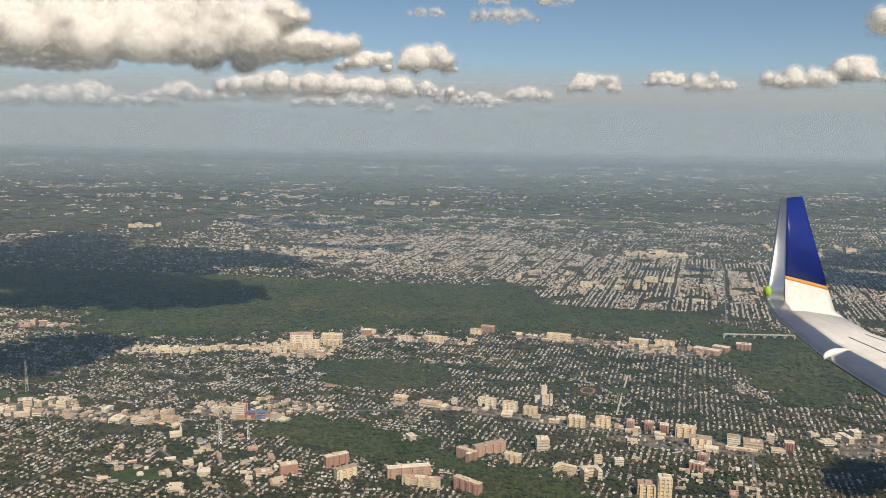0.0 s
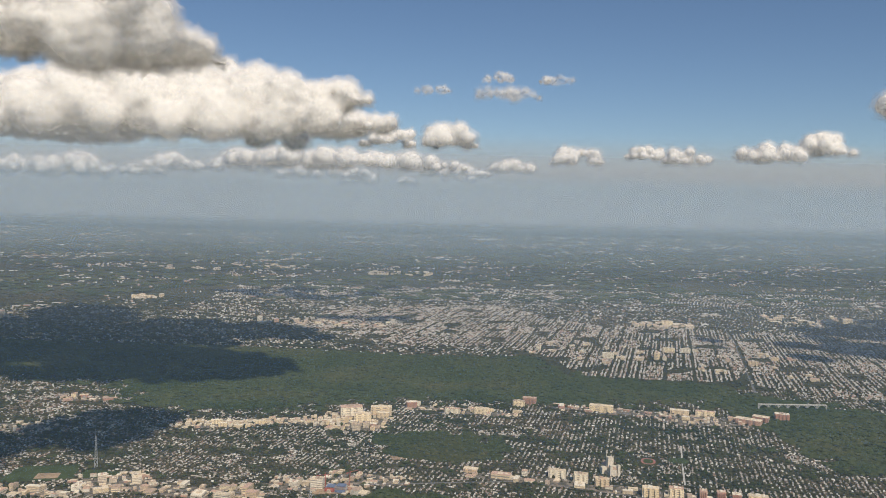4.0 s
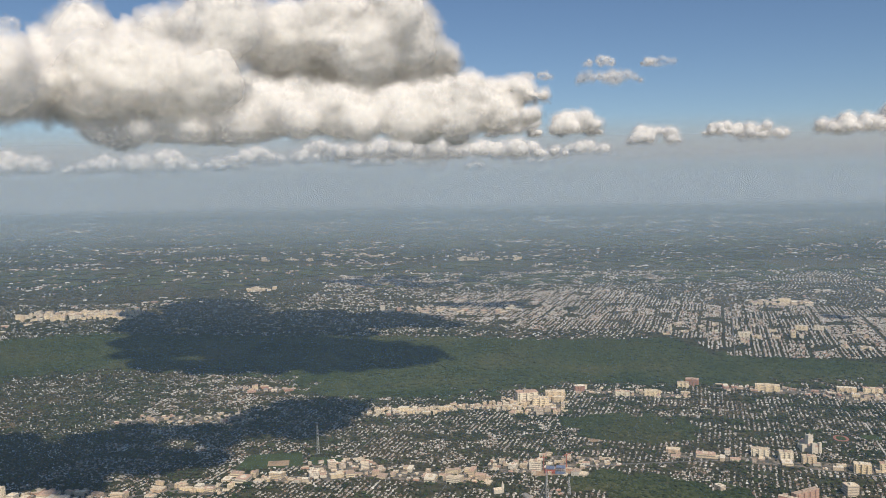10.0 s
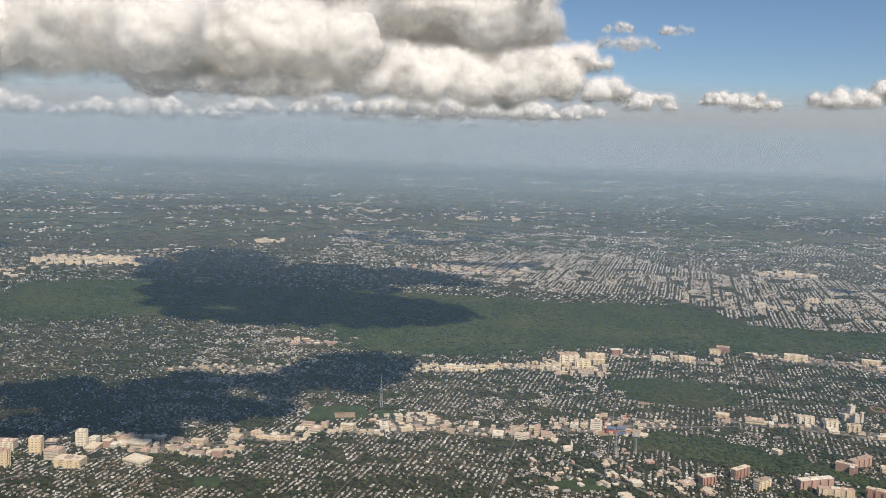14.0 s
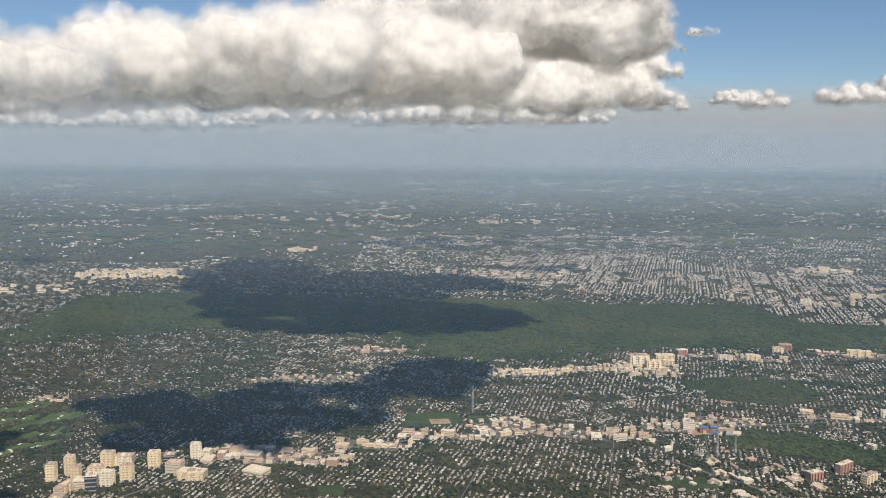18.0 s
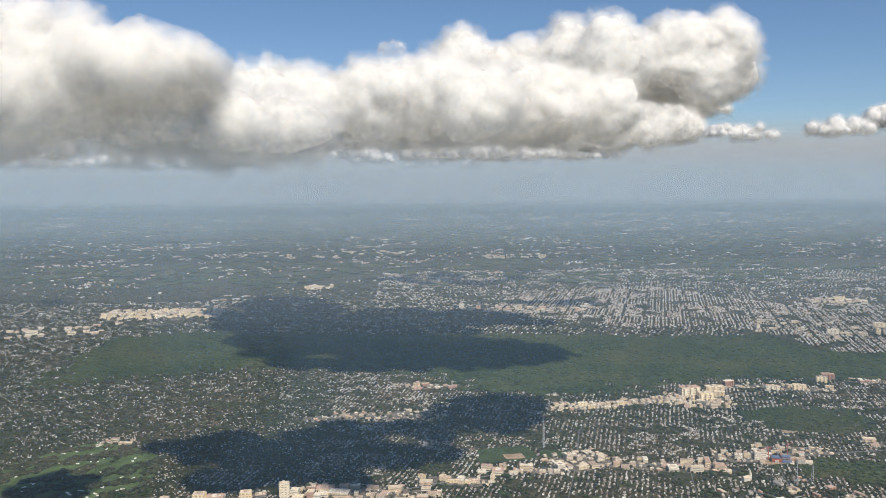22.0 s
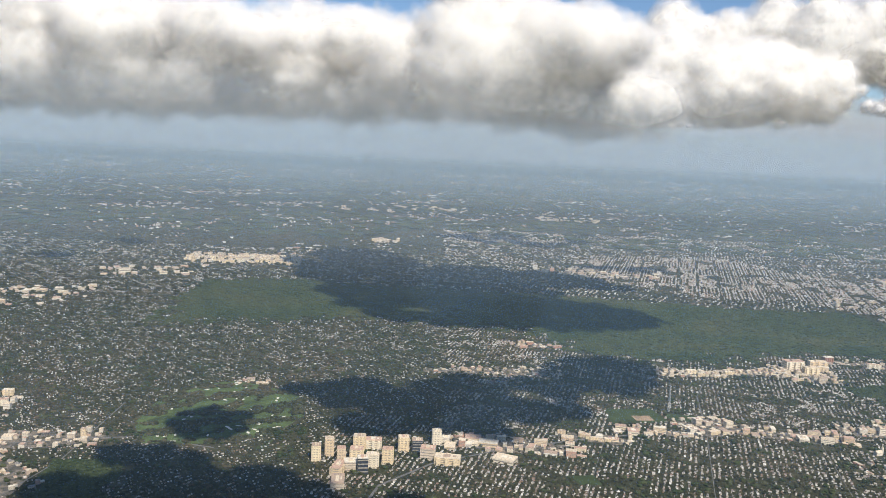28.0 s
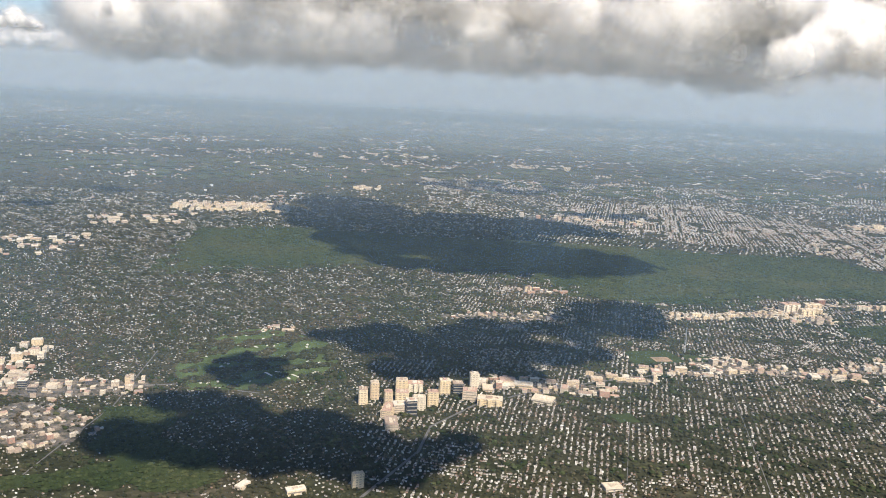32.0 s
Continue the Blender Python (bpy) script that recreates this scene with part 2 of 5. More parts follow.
def part(name, bm, material, parent, label="", smooth=False):
    me = bpy.data.meshes.new(name)
    for f in bm.faces:
        f.smooth = smooth
    bm.to_mesh(me)
    bm.free()
    me.materials.append(material)
    ob = new(name, me)
    ob.parent = parent
    return tagged(ob, label)


def box(bm, x0, x1, y0, y1, z0, z1):
    m = Matrix.Translation(((x0 + x1) / 2, (y0 + y1) / 2, (z0 + z1) / 2)) @ Matrix.Diagonal((x1 - x0, y1 - y0, z1 - z0, 1))
    return bmesh.ops.create_cube(bm, size=1, matrix=m)["verts"]


def flat(name, poly, z, material, label, kind="structure", category="ground"):
    """A flat sheet over a polygon of the plan."""
    bm = bmesh.new()
    f = bm.faces.new([bm.verts.new((x, y, z)) for x, y in poly])
    if f.normal.z < 0 or f.calc_area() and (f.normal_update() or f.normal.z < 0):
        f.normal_flip()
    bmesh.ops.triangulate(bm, faces=bm.faces[:])
    ob = part(name, bm, material, None)
    return tagged(ob, label, category, kind=kind)


# ---- the plan, in metres at about one to thirteen ----
STREET = radians(16.5)                      # the streets run this far right of +y
FOREST = [(-429, 504), (-432, 576), (-372, 601), (-198, 583), (-111, 575), (-60, 560), (-3, 559), (30, 560), (50, 503), (119, 487), (150, 455),
          (205, 412), (260, 400), (240, 350), (173, 340), (134, 324), (118, 345), (120, 395), (107, 437), (49, 432), (7, 428), (-48, 433), (-100, 415),
          (-145, 405), (-169, 406), (-196, 437), (-214, 469), (-296, 476), (-343, 473), (-407, 444), (-423, 444)]
WOOD_NEAR = [(-72, 288), (-55, 300), (-40, 298), (-22, 286), (-8, 284), (6, 268), (16, 258), (34, 250), (44, 240), (20, 232), (2, 240), (-4, 258), (-24, 262), (-44, 272)]
WOOD_MID = [(-64, 372), (-40, 378), (-10, 372), (0, 345), (-30, 332), (-56, 345)]
WOOD_SOUTH = [(-389, 242), (-368, 243), (-363, 216), (-349, 209), (-339, 191), (-353, 184), (-377, 186), (-400, 180), (-404, 186), (-375, 200), (-385, 211)]
GOLF = [(-376, 279), (-376, 311), (-355, 338), (-336, 332), (-317, 317), (-314, 295), (-321, 275), (-336, 262), (-366, 259)]
PARK = [(-188, 320), (-167, 324), (-163, 307), (-188, 302)]
GRID = [(-150, 680), (-120, 800), (29, 840), (100, 720), (229, 690), (420, 640), (420, 560), (260, 430), (221, 449), (185, 450), (153, 482), (123, 490), (58, 500),
        (42, 569), (15, 605), (-46, 592), (-72, 616)]


ROADS = [([(-93, 270), (-80, 256), (-62, 237), (-50, 222)], 0.9), ([(58, 310), (64, 332), (72, 360)], 0.75), ([(116, 398), (124, 405), (140, 445), (151, 481)], 1.4),
         ([(69, 275), (78, 279), (96, 281)], 0.8), ([(96, 281), (90, 262), (84, 240)], 0.8), ([(-397, 182), (-392, 215), (-387, 242), (-388, 302)], 0.5),
         ([(-381, 189), (-371, 193), (-364, 200), (-372, 206), (-380, 212)], 0.6), ([(-301, 182), (-284, 212), (-279, 232), (-262, 252), (-236, 268)], 1.0),
         ([(-236, 268), (-200, 284), (-150, 300), (-100, 296), (-60, 306), (0, 312), (40, 296), (80, 286)], 1.1), ([(-150, 300), (-140, 345), (-120, 388)], 0.5),
         ([(-422, 250), (-388, 262), (-370, 265), (-340, 258)], 0.9), ([(-100, 180), (-70, 300), (-45, 400)], 0.3), ([(-180, 190), (-150, 300)], 0.3), ([(-134, 180), (-108, 288)], 0.25), ([(-222, 195), (-196, 280)], 0.25), ([(-140, 378), (-100, 386), (-60, 402), (0, 410), (60, 414), (110, 405)], 0.9),
         ([(151, 481), (200, 640), (230, 760)], 0.7), ([(60, 500), (120, 700), (140, 790)], 0.6), ([(-60, 610), (60, 620), (180, 560), (300, 520)], 0.6)]
PAVED = []
LAWNS = [[(-100, 252), (-84, 254), (-80, 246), (-96, 243)], [(-372, 205), (-362, 210), (-366, 198), (-376, 198)], [(-78, 300), (-60, 304), (-58, 298), (-76, 295)], [(-545, 400), (-520, 408), (-515, 395), (-540, 388)],
         [(-214, 246), (-206, 248), (-204, 240), (-212, 239)], [(-52, 340), (-38, 342), (-36, 337), (-50, 335)], [(60, 342), (68, 343), (69, 336), (61, 335)], [(-178, 313), (-170, 314), (-169, 308), (-177, 307)], [(-163, 318), (-148, 316), (-150, 308), (-162, 309)]]


def seen_wedge(x, y):
    """Whether a place of the plan can come into view."""
    return (x > -300 - 0.62 * (y + 20)) & (x < 8 + 0.62 * (y - 10)) & (y > 168) & ~((x > -118) & (y < 212 + (x + 118) * 0.12))


ground = tagged(flat("ground", [(-5200, -900), (5200, -900), (5200, 5400), (-5200, 5400)], 0, GROUND, "green and grey suburban land reaching the horizon"), kind="structure")

# ---- haze: painted on thin upright tinted sheets, clear at the ground and thickening upwards ----
def haze_sheet(y, most, tint, low, high, fade0, fade1):
    """One sheet of painted haze at y: clear at the height low, full at high, gone again above by the slopes fade0 to
    fade1.
    """
    n = Nodes("haze")
    z = n.tree.nodes.new("ShaderNodeSeparateXYZ")
    n.link(n.place(), z.inputs[0])
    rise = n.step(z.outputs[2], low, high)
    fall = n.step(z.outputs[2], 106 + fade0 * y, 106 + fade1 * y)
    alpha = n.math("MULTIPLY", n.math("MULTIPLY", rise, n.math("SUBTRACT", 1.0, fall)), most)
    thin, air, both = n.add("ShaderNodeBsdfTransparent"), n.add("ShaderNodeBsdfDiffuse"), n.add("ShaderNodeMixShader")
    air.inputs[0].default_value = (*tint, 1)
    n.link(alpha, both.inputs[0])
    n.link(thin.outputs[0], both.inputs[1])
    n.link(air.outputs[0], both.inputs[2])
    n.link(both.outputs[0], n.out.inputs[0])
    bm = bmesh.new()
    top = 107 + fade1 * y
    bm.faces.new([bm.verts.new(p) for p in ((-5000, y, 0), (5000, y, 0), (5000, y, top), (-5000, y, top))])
    ob = part("painted_haze", bm, n.mat, None)
    return tagged(ob, "blue-grey haze painted on a thin sheet over the land", "haze", kind="structure")


haze_sheet(64, 0.018, (0.22, 0.36, 0.58), -50, -20, 0.2, 0.6)
def slant_haze_sheet(off, most, tint, low, high, fade0, fade1):
    """A bent sheet of painted haze beside the line of flight, at the distance off: thickens from the height low to
    high, gone by fade1.
    """
    n = Nodes("slant_haze_sheet")
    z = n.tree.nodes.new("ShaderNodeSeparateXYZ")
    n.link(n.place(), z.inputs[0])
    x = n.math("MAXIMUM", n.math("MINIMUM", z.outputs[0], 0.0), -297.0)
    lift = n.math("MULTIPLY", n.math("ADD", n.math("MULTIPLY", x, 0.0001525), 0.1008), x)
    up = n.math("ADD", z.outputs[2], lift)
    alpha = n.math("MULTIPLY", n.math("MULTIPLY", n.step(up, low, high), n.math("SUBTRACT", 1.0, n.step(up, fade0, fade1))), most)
    # tint laid on thicker to the west, which lifts the dark shade there
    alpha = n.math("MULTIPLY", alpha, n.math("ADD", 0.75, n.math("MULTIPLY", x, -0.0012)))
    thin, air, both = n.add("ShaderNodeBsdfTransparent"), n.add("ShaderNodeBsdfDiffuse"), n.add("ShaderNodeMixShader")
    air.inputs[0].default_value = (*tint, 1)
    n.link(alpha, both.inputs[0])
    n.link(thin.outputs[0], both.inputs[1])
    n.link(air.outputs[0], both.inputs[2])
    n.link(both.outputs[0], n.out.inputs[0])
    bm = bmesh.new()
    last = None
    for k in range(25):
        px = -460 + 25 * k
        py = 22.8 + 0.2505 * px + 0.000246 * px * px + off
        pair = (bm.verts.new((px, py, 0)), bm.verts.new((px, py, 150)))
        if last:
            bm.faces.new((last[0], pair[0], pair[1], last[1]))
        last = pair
    return tagged(part("painted_haze", bm, n.mat, None, smooth=True), "blue-grey haze painted on a thin sheet over the land", "haze", kind="structure")


# nearer sheets: blue airlight laid as colour over the ground and its shade
haze_sheet(158, 0.045, (0.16, 0.32, 0.55), 8, 80, 0.02, 0.06)
haze_sheet(500, 0.05, (0.17, 0.33, 0.54), 5, 70, 0.0, 0.03)
slant_haze_sheet(60, 0.09, (0.27, 0.41, 0.55), 64, 87, 99, 104)
slant_haze_sheet(61, 0.24, (0.37, 0.42, 0.48), 85, 93, 98, 102)
# far sheets: painted haze that pales the distant land and the horizon
haze_sheet(1090, 0.38, (0.24, 0.39, 0.51), 0, 80, 0.010, 0.050)
haze_sheet(1215, 0.30, (0.37, 0.39, 0.425), 0, 65, 0.03, 0.09)
haze_sheet(2750, 0.90, (0.355, 0.37, 0.40), 0, 55, 0.03, 0.085)


# ---- clouds ----
def cloud_material(name, low=0.0, high=0.0, most=1.0, soaks=0.55):
    """White cloud that some light soaks through. Thin vapour: low to high: how torn it is, most: how dense."""
    n = Nodes(name)
    soak, skin, body = n.add("ShaderNodeBsdfTranslucent"), n.add("ShaderNodeBsdfDiffuse"), n.add("ShaderNodeMixShader")
    body.inputs[0].default_value = soaks
    for shader, slot in ((skin, 1), (soak, 2)):
        shader.inputs["Color"].default_value = (0.975, 0.966, 0.948, 1)
        n.link(shader.outputs[0], body.inputs[slot])
    end = body
    if high:
        end = n.add("ShaderNodeMixShader")
        torn = n.step(n.mix(n.noise(0.07, 3, 0.6), n.noise(0.45, 5, 0.65), 0.5), low, high)
        n.link(n.math("MULTIPLY", torn, most), end.inputs[0])
        n.link(n.add("ShaderNodeBsdfTransparent").outputs[0], end.inputs[1])
        n.link(body.outputs[0], end.inputs[2])
    n.link(end.outputs[0], n.out.inputs[0])
    return n.mat


CLOUD = cloud_material("cloud_white")
VAPOUR = [cloud_material("cloud_vapour", 0.30 + 0.02 * k, 0.64, 0.34 - 0.03 * k, 0.5) for k in range(8)]
billow = bpy.data.textures.new("billow", "CLOUDS")
billow.noise_scale, billow.noise_depth = 17, 3
wisp = bpy.data.textures.new("wisp", "CLOUDS")
wisp.noise_scale, wisp.noise_depth = 6, 2
knobs = bpy.data.textures.new("knobs", "CLOUDS")
knobs.noise_scale, knobs.noise_depth = 2.4, 1


def cloud(base, puffs, label, voxel=1.5, soft=1.0, rough=(6.0, 2.4, 0.6), deck=(), veils=4, solid=True):
    """A cumulus from puffs (x, y, z, radius), flat underneath at the height base, wrapped in thinning veils of vapour; deck: puffs of its thin low sheet."""
    top = tagged(new("cloud"), label, "cloud", "cumulus clouds")
    bm = bmesh.new()
    for group, tall in ((puffs, 0.88), (deck, 0.42)):
        for x, y, z, r in group:
            bmesh.ops.create_icosphere(bm, subdivisions=2, radius=r, matrix=Matrix.Translation((x, y, z)) @ Matrix.Diagonal((1, 1, tall, 1)))
    for v in bm.verts:
        if v.co.z < base:
            v.co.z = base - (base - v.co.z) * 0.2
    ob = part("core", bm, CLOUD, top, smooth=True)
    mod = ob.modifiers.new("join", "REMESH")
    mod.mode, mod.voxel_size, mod.use_smooth_shade = "VOXEL", voxel, True
    blur = ob.modifiers.new("soften", "SMOOTH")
    blur.factor, blur.iterations = 0.5, 7
    for tex, amount in ((billow, rough[0]), (wisp, rough[1]), (knobs, rough[2])):
        d = ob.modifiers.new("billow", "DISPLACE")
        d.texture, d.strength, d.mid_level, d.texture_coords = tex, amount, 0.5, "GLOBAL"
    bpy.context.view_layer.update()
    skin = ob.evaluated_get(bpy.context.evaluated_depsgraph_get()).to_mesh()
    n, m = len(skin.vertices), len(skin.polygons)
    at, out, quads = np.empty(n * 3), np.empty(n * 3), np.empty(len(skin.loops), np.int32)
    skin.vertices.foreach_get("co", at)
    skin.vertices.foreach_get("normal", out)
    skin.loops.foreach_get("vertex_index", quads)
    at, out, quads = at.reshape(-1, 3), out.reshape(-1, 3), quads.reshape(m, -1)
    swell = 0.5 + 0.5 * lumps(at[:, 0] + 0.7 * at[:, 2], at[:, 1] + at[:, 2], 9.0, 83) + 0.5 * lumps(at[:, 0] + at[:, 1], at[:, 2] - 0.4 * at[:, 1], 2.8 * max(soft, 0.5), 84)
    offs = np.linspace(0.3, 2.6, veils)
    verts = [at + out * (soft * off * swell)[:, None] for off in offs]
    faces = [quads + k * n for k in range(veils)]
    veil = new("vapour", fast_mesh("vapour", np.vstack(verts), faces, VAPOUR, [round(7 * k / max(1, veils - 1)) for k in range(veils)], True))
    veil.parent = top
    tagged(veil, "soft torn veils of thin vapour", kind="stuff")
    if not solid:
        bpy.data.objects.remove(ob)
    return top


def lumps(x, y, scale, seed):
    """Smooth random field over the plan, about 0 to 1."""
    r = np.random.default_rng(seed)
    out = np.zeros(len(x))
    for _ in range(7):
        a, p = r.uniform(0, 2 * math.pi, 2)
        f = r.uniform(0.5, 1.6) / scale
        out += np.sin((x * math.cos(a) + y * math.sin(a)) * f * 2 * math.pi + p)
    return 0.5 + out / 7


def heap(cx, cy, rx, ry, base, tall, count, seed):
    """Puffs for a cloud over an oval of the plan, tallest in its middle."""
    r = np.random.default_rng(seed)
    puffs = []
    while len(puffs) < count:
        u, v = r.uniform(-1, 1, 2)
        d = u * u + v * v
        if d > 1:
            continue
        h = tall * (1 - d) ** 0.7 * r.uniform(0.25, 1.0)
        rad = (0.30 + 0.16 * r.random()) * min(rx, ry, tall * 1.3) * (1.15 - 0.5 * d)
        puffs.append((cx + u * rx, cy + v * ry, base + h * 0.85, max(rad, 1.5)))
    return puffs


def over(shade, base, tall, count, seed, r0=3.0, r1=10.0):
    """Low puffs of a cloud whose shade falls on a polygon of the plan."""
    r = np.random.default_rng(seed)
    back = (base + 0.3 * tall) / math.tan(SUN_ELEV)
    poly = [(x + back * math.sin(SUN_TURN), y - back * math.cos(SUN_TURN)) for x, y in shade]
    xs, ys = zip(*poly)
    p = np.stack([r.uniform(min(xs), max(xs), 60 * count), r.uniform(min(ys), max(ys), 60 * count)], -1)
    p = p[inside(poly, p[:, 0], p[:, 1])]
    edge = np.full(len(p), 1e9)
    for a, b in zip(poly, poly[1:] + poly[:1]):
        a, b = np.array(a), np.array(b)
        t = np.clip(((p - a) @ (b - a)) / max(1e-6, (b - a) @ (b - a)), 0, 1)
        edge = np.minimum(edge, np.linalg.norm(p - a - t[:, None] * (b - a), axis=1))
    p, edge = p[:count * 2], edge[:count * 2]
    keep = np.argsort(-edge + r.uniform(0, edge.max() * 0.9, len(p)))[:count]
    out = []
    for (x, y), e in zip(p[keep], edge[keep]):
        rad = min(max(e * 1.1, r0 * 0.6), r1) * r.uniform(0.75, 1.1)
        h = tall * min(1, e / (0.8 * edge.max())) ** 0.8 * r.uniform(0.15, 1.0)
        out.append((x, y + 0.4 * rad, base + 0.3 * rad + h * 0.7, rad))
    return out


def knolls(lobes, seed, count=9, small=0.42):
    """Each large lobe with smaller heads budding all over it."""
    r = np.random.default_rng(seed)
    out = []
    for x, y, z, rad in lobes:
        out.append((x, y, z, rad))
        for _ in range(count):
            a, e = r.uniform(0, 2 * math.pi), r.uniform(-0.5, 1.4)
            d, f = rad * r.uniform(0.7, 0.92), small * r.uniform(0.6, 1.15)
            out.append((x + d * math.cos(a) * math.cos(e), y + d * math.sin(a) * math.cos(e), z + 0.88 * d * math.sin(e), rad * f))
    return out


SHADE_A = [(-387, 712), (-373, 790), (-301, 761), (-266, 692), (-197, 700), (-131, 671), (-99, 616), (-142, 593), (-198, 583), (-179, 561), (-134, 539), (-104, 502),
           (-124, 478), (-178, 487), (-221, 481), (-269, 479), (-302, 517), (-331, 518), (-355, 578), (-384, 652)]
SHADE_B = [(-210, 380), (-187, 401), (-145, 405), (-149, 369), (-164, 350), (-180, 338), (-198, 344), (-210, 361)]
SHADE_C = [(-335, 327), (-295, 346), (-264, 345), (-245, 371), (-228, 350), (-219, 328), (-213, 293), (-242, 288), (-263, 282), (-290, 295), (-314, 302), (-330, 320)]
SHADE_D = [(-368, 283), (-364, 297), (-349, 302), (-336, 293), (-322, 287), (-325, 274), (-338, 261), (-362, 260)]
SHADE_E = [(-381, 253), (-359, 254), (-334, 245), (-310, 237), (-291, 229), (-287, 212), (-274, 208), (-270, 194), (-282, 186), (-301, 186), (-314, 195), (-336, 191), (-353, 197), (-364, 212), (-370, 229)]
SHADE_F = [(-294, 945), (-175, 980), (-132, 907), (-71, 945), (-39, 891), (-155, 840), (-248, 866)]
SHADE_H = [(165, 637), (242, 703), (398, 793), (420, 640), (261, 523), (234, 529), (192, 592)]
SHADE_I = [(113, 270), (123, 272), (140, 268), (150, 245), (121, 240), (100, 244)]
BILLOWS = "billowing white cumulus cloud with a grey flat base"
# the great bank over the forest: its front, its crest and its western end
BANK = [(-252, 372, 140, 12), (-228, 366, 139, 12), (-205, 364, 139, 13), (-182, 364, 140, 13), (-158, 366, 140, 13), (-134, 368, 140, 13), (-113, 370, 139, 12), (-94, 370, 140, 11), (-84, 374, 136, 8),
        (-188, 374, 148, 13), (-165, 370, 149, 13), (-140, 378, 148, 13), (-117, 378, 148, 11), (-99, 368, 146, 10), (-234, 358, 147, 10), (-270, 420, 156, 14), (-250, 396, 150, 14), (-146, 456, 160, 14), (-130, 452, 156, 12)]
BANK_FOOT = [(-240, 362, 133, 8), (-216, 357, 133, 8), (-193, 354, 133, 8), (-170, 354, 133, 8), (-146, 356, 133, 8), (-124, 360, 133, 8), (-104, 363, 133, 8)]
BANK_WEST = [(-272, 398, 140, 12), (-290, 442, 143, 14), (-314, 500, 146, 15), (-334, 560, 148, 15), (-122, 424, 133, 8), (-104, 432, 133, 7)]
cloud(128, knolls(BANK + BANK_FOOT + BANK_WEST, 3, 7, 0.36), BILLOWS, 1.6, 1.2, (8.0, 3.2, 0.8), over(SHADE_A, 143, 3, 260, 60, 6, 15), 6)
# the tall lump before it
LUMP = [(-168, 222, 148, 9), (-160, 212, 147, 9), (-174, 226, 143, 8), (-148, 228, 146, 10), (-150, 236, 150, 8), (-133, 230, 150, 11), (-121, 232, 151, 10), (-116, 240, 148, 9), (-115, 236, 145, 8), (-128, 228, 143, 10)]
LUMP_WEST = [(-199, 217, 149, 5), (-198, 214, 144, 7), (-190, 222, 142, 8), (-180, 225, 145, 8), (-209, 222, 141, 6), (-204, 208, 136, 8)]
cloud(133, knolls(LUMP + LUMP_WEST, 5, 6, 0.36), BILLOWS, 1.1, 1.3, (5.5, 2.4, 0.7), over(SHADE_B, 142, 2, 70, 49, 4, 9), 8)
# the nearer banks that slide in from the west
DRIFT = [(-250, 174, 130, 8), (-237, 175, 130, 8), (-222, 178, 132, 9), (-211, 181, 133, 9), (-199, 173, 131, 8), (-186, 194, 133, 9), (-173, 199, 133, 8), (-161, 200, 133, 7), (-215, 190, 136, 6), (-180, 196, 137, 5)]
cloud(123, knolls([(x, y + 1.5, z - 1.5, r + 1.5) for x, y, z, r in DRIFT], 7, 6, 0.36), BILLOWS, 1.0, 1.3, (4.5, 2.4, 0.7), over(SHADE_C, 128, 2, 110, 52, 4, 8), 8)
cloud(119, over(SHADE_D, 119, 5, 30, 48, 4, 5), BILLOWS, 1.2, 0.8, (2.4, 1.2, 0.4))
NEAR = [(-260, 89, 125, 7), (-252, 97, 123, 7), (-241, 104, 121, 6), (-231, 111, 120, 5), (-267, 95, 122, 7), (-278, 100, 121, 6), (-289, 98, 122, 7), (-300, 100, 123, 7), (-312, 101, 124, 8), (-326, 104, 124, 8), (-340, 110, 122, 8)]
cloud(119, knolls([(x, y + 2, z - 1, r + 2) for x, y, z, r in NEAR], 9, 5, 0.42), BILLOWS, 1.0, 1.15, (3.6, 1.4, 0.3), over(SHADE_E, 124, 2, 90, 55, 4, 7), 12)
cloud(134, over(SHADE_F, 134, 8, 30, 47, 6, 11), BILLOWS, 2.0, 1.4)
cloud(160, over(SHADE_H, 160, 16, 40, 47, 8, 16), BILLOWS, 2.4, 1.6)
cloud(128, over(SHADE_I, 128, 6, 16, 46, 3, 6), BILLOWS, 1.2, 0.8, (2.4, 1.2, 0.4))
# small clouds over the far land: middle, half sizes
for k, (cx, cy, rx, ry) in enumerate([(-508, 645, 22, 18), (-540, 540, 14, 14), (-35, 862, 40, 22)]):
    cloud(135, heap(cx, cy, rx, ry, 135, 11, 16, 90 + k), "small low cumulus cloud over the far suburbs", 1.4, 1.2, (4, 2, 0.6))
# far ones: middle x, y, half width, base, height
for k, (cx, cy, half, base, tall) in enumerate([
        (-64, 603, 22, 140, 20), (-24, 600, 27, 140, 18), (238, 1540, 52, 178, 34), (366, 1540, 40, 190, 28), (498, 1700, 58, 192, 34), (650, 1650, 72, 200, 44), (-874, 1400, 64, 141, 36),
        (-624, 1400, 66, 138, 38), (-470, 1400, 46, 150, 26), (-350, 1400, 52, 150, 34), (-190, 1700, 46, 150, 28), (-14, 1700, 44, 158, 26), (132, 1650, 50, 166, 22),
        (800, 1750, 70, 220, 46), (-942, 1500, 60, 146, 30), (-310, 1800, 50, 152, 24), (60, 2100, 60, 172, 22), (-1090, 1500, 90, 140, 30), (-740, 1450, 50, 142, 20), (-540, 1500, 44, 142, 16)]):
    cloud(base, heap(cx, cy, half, half * 0.55, base, tall, 20, 300 + k), "small distant cumulus cloud with a sunlit top", min(2.8, half / 16), min(3.0, half / 20), (6, 2.4, 0.8) if half > 30 else (4, 1.8, 0.5))
r = np.random.default_rng(21)
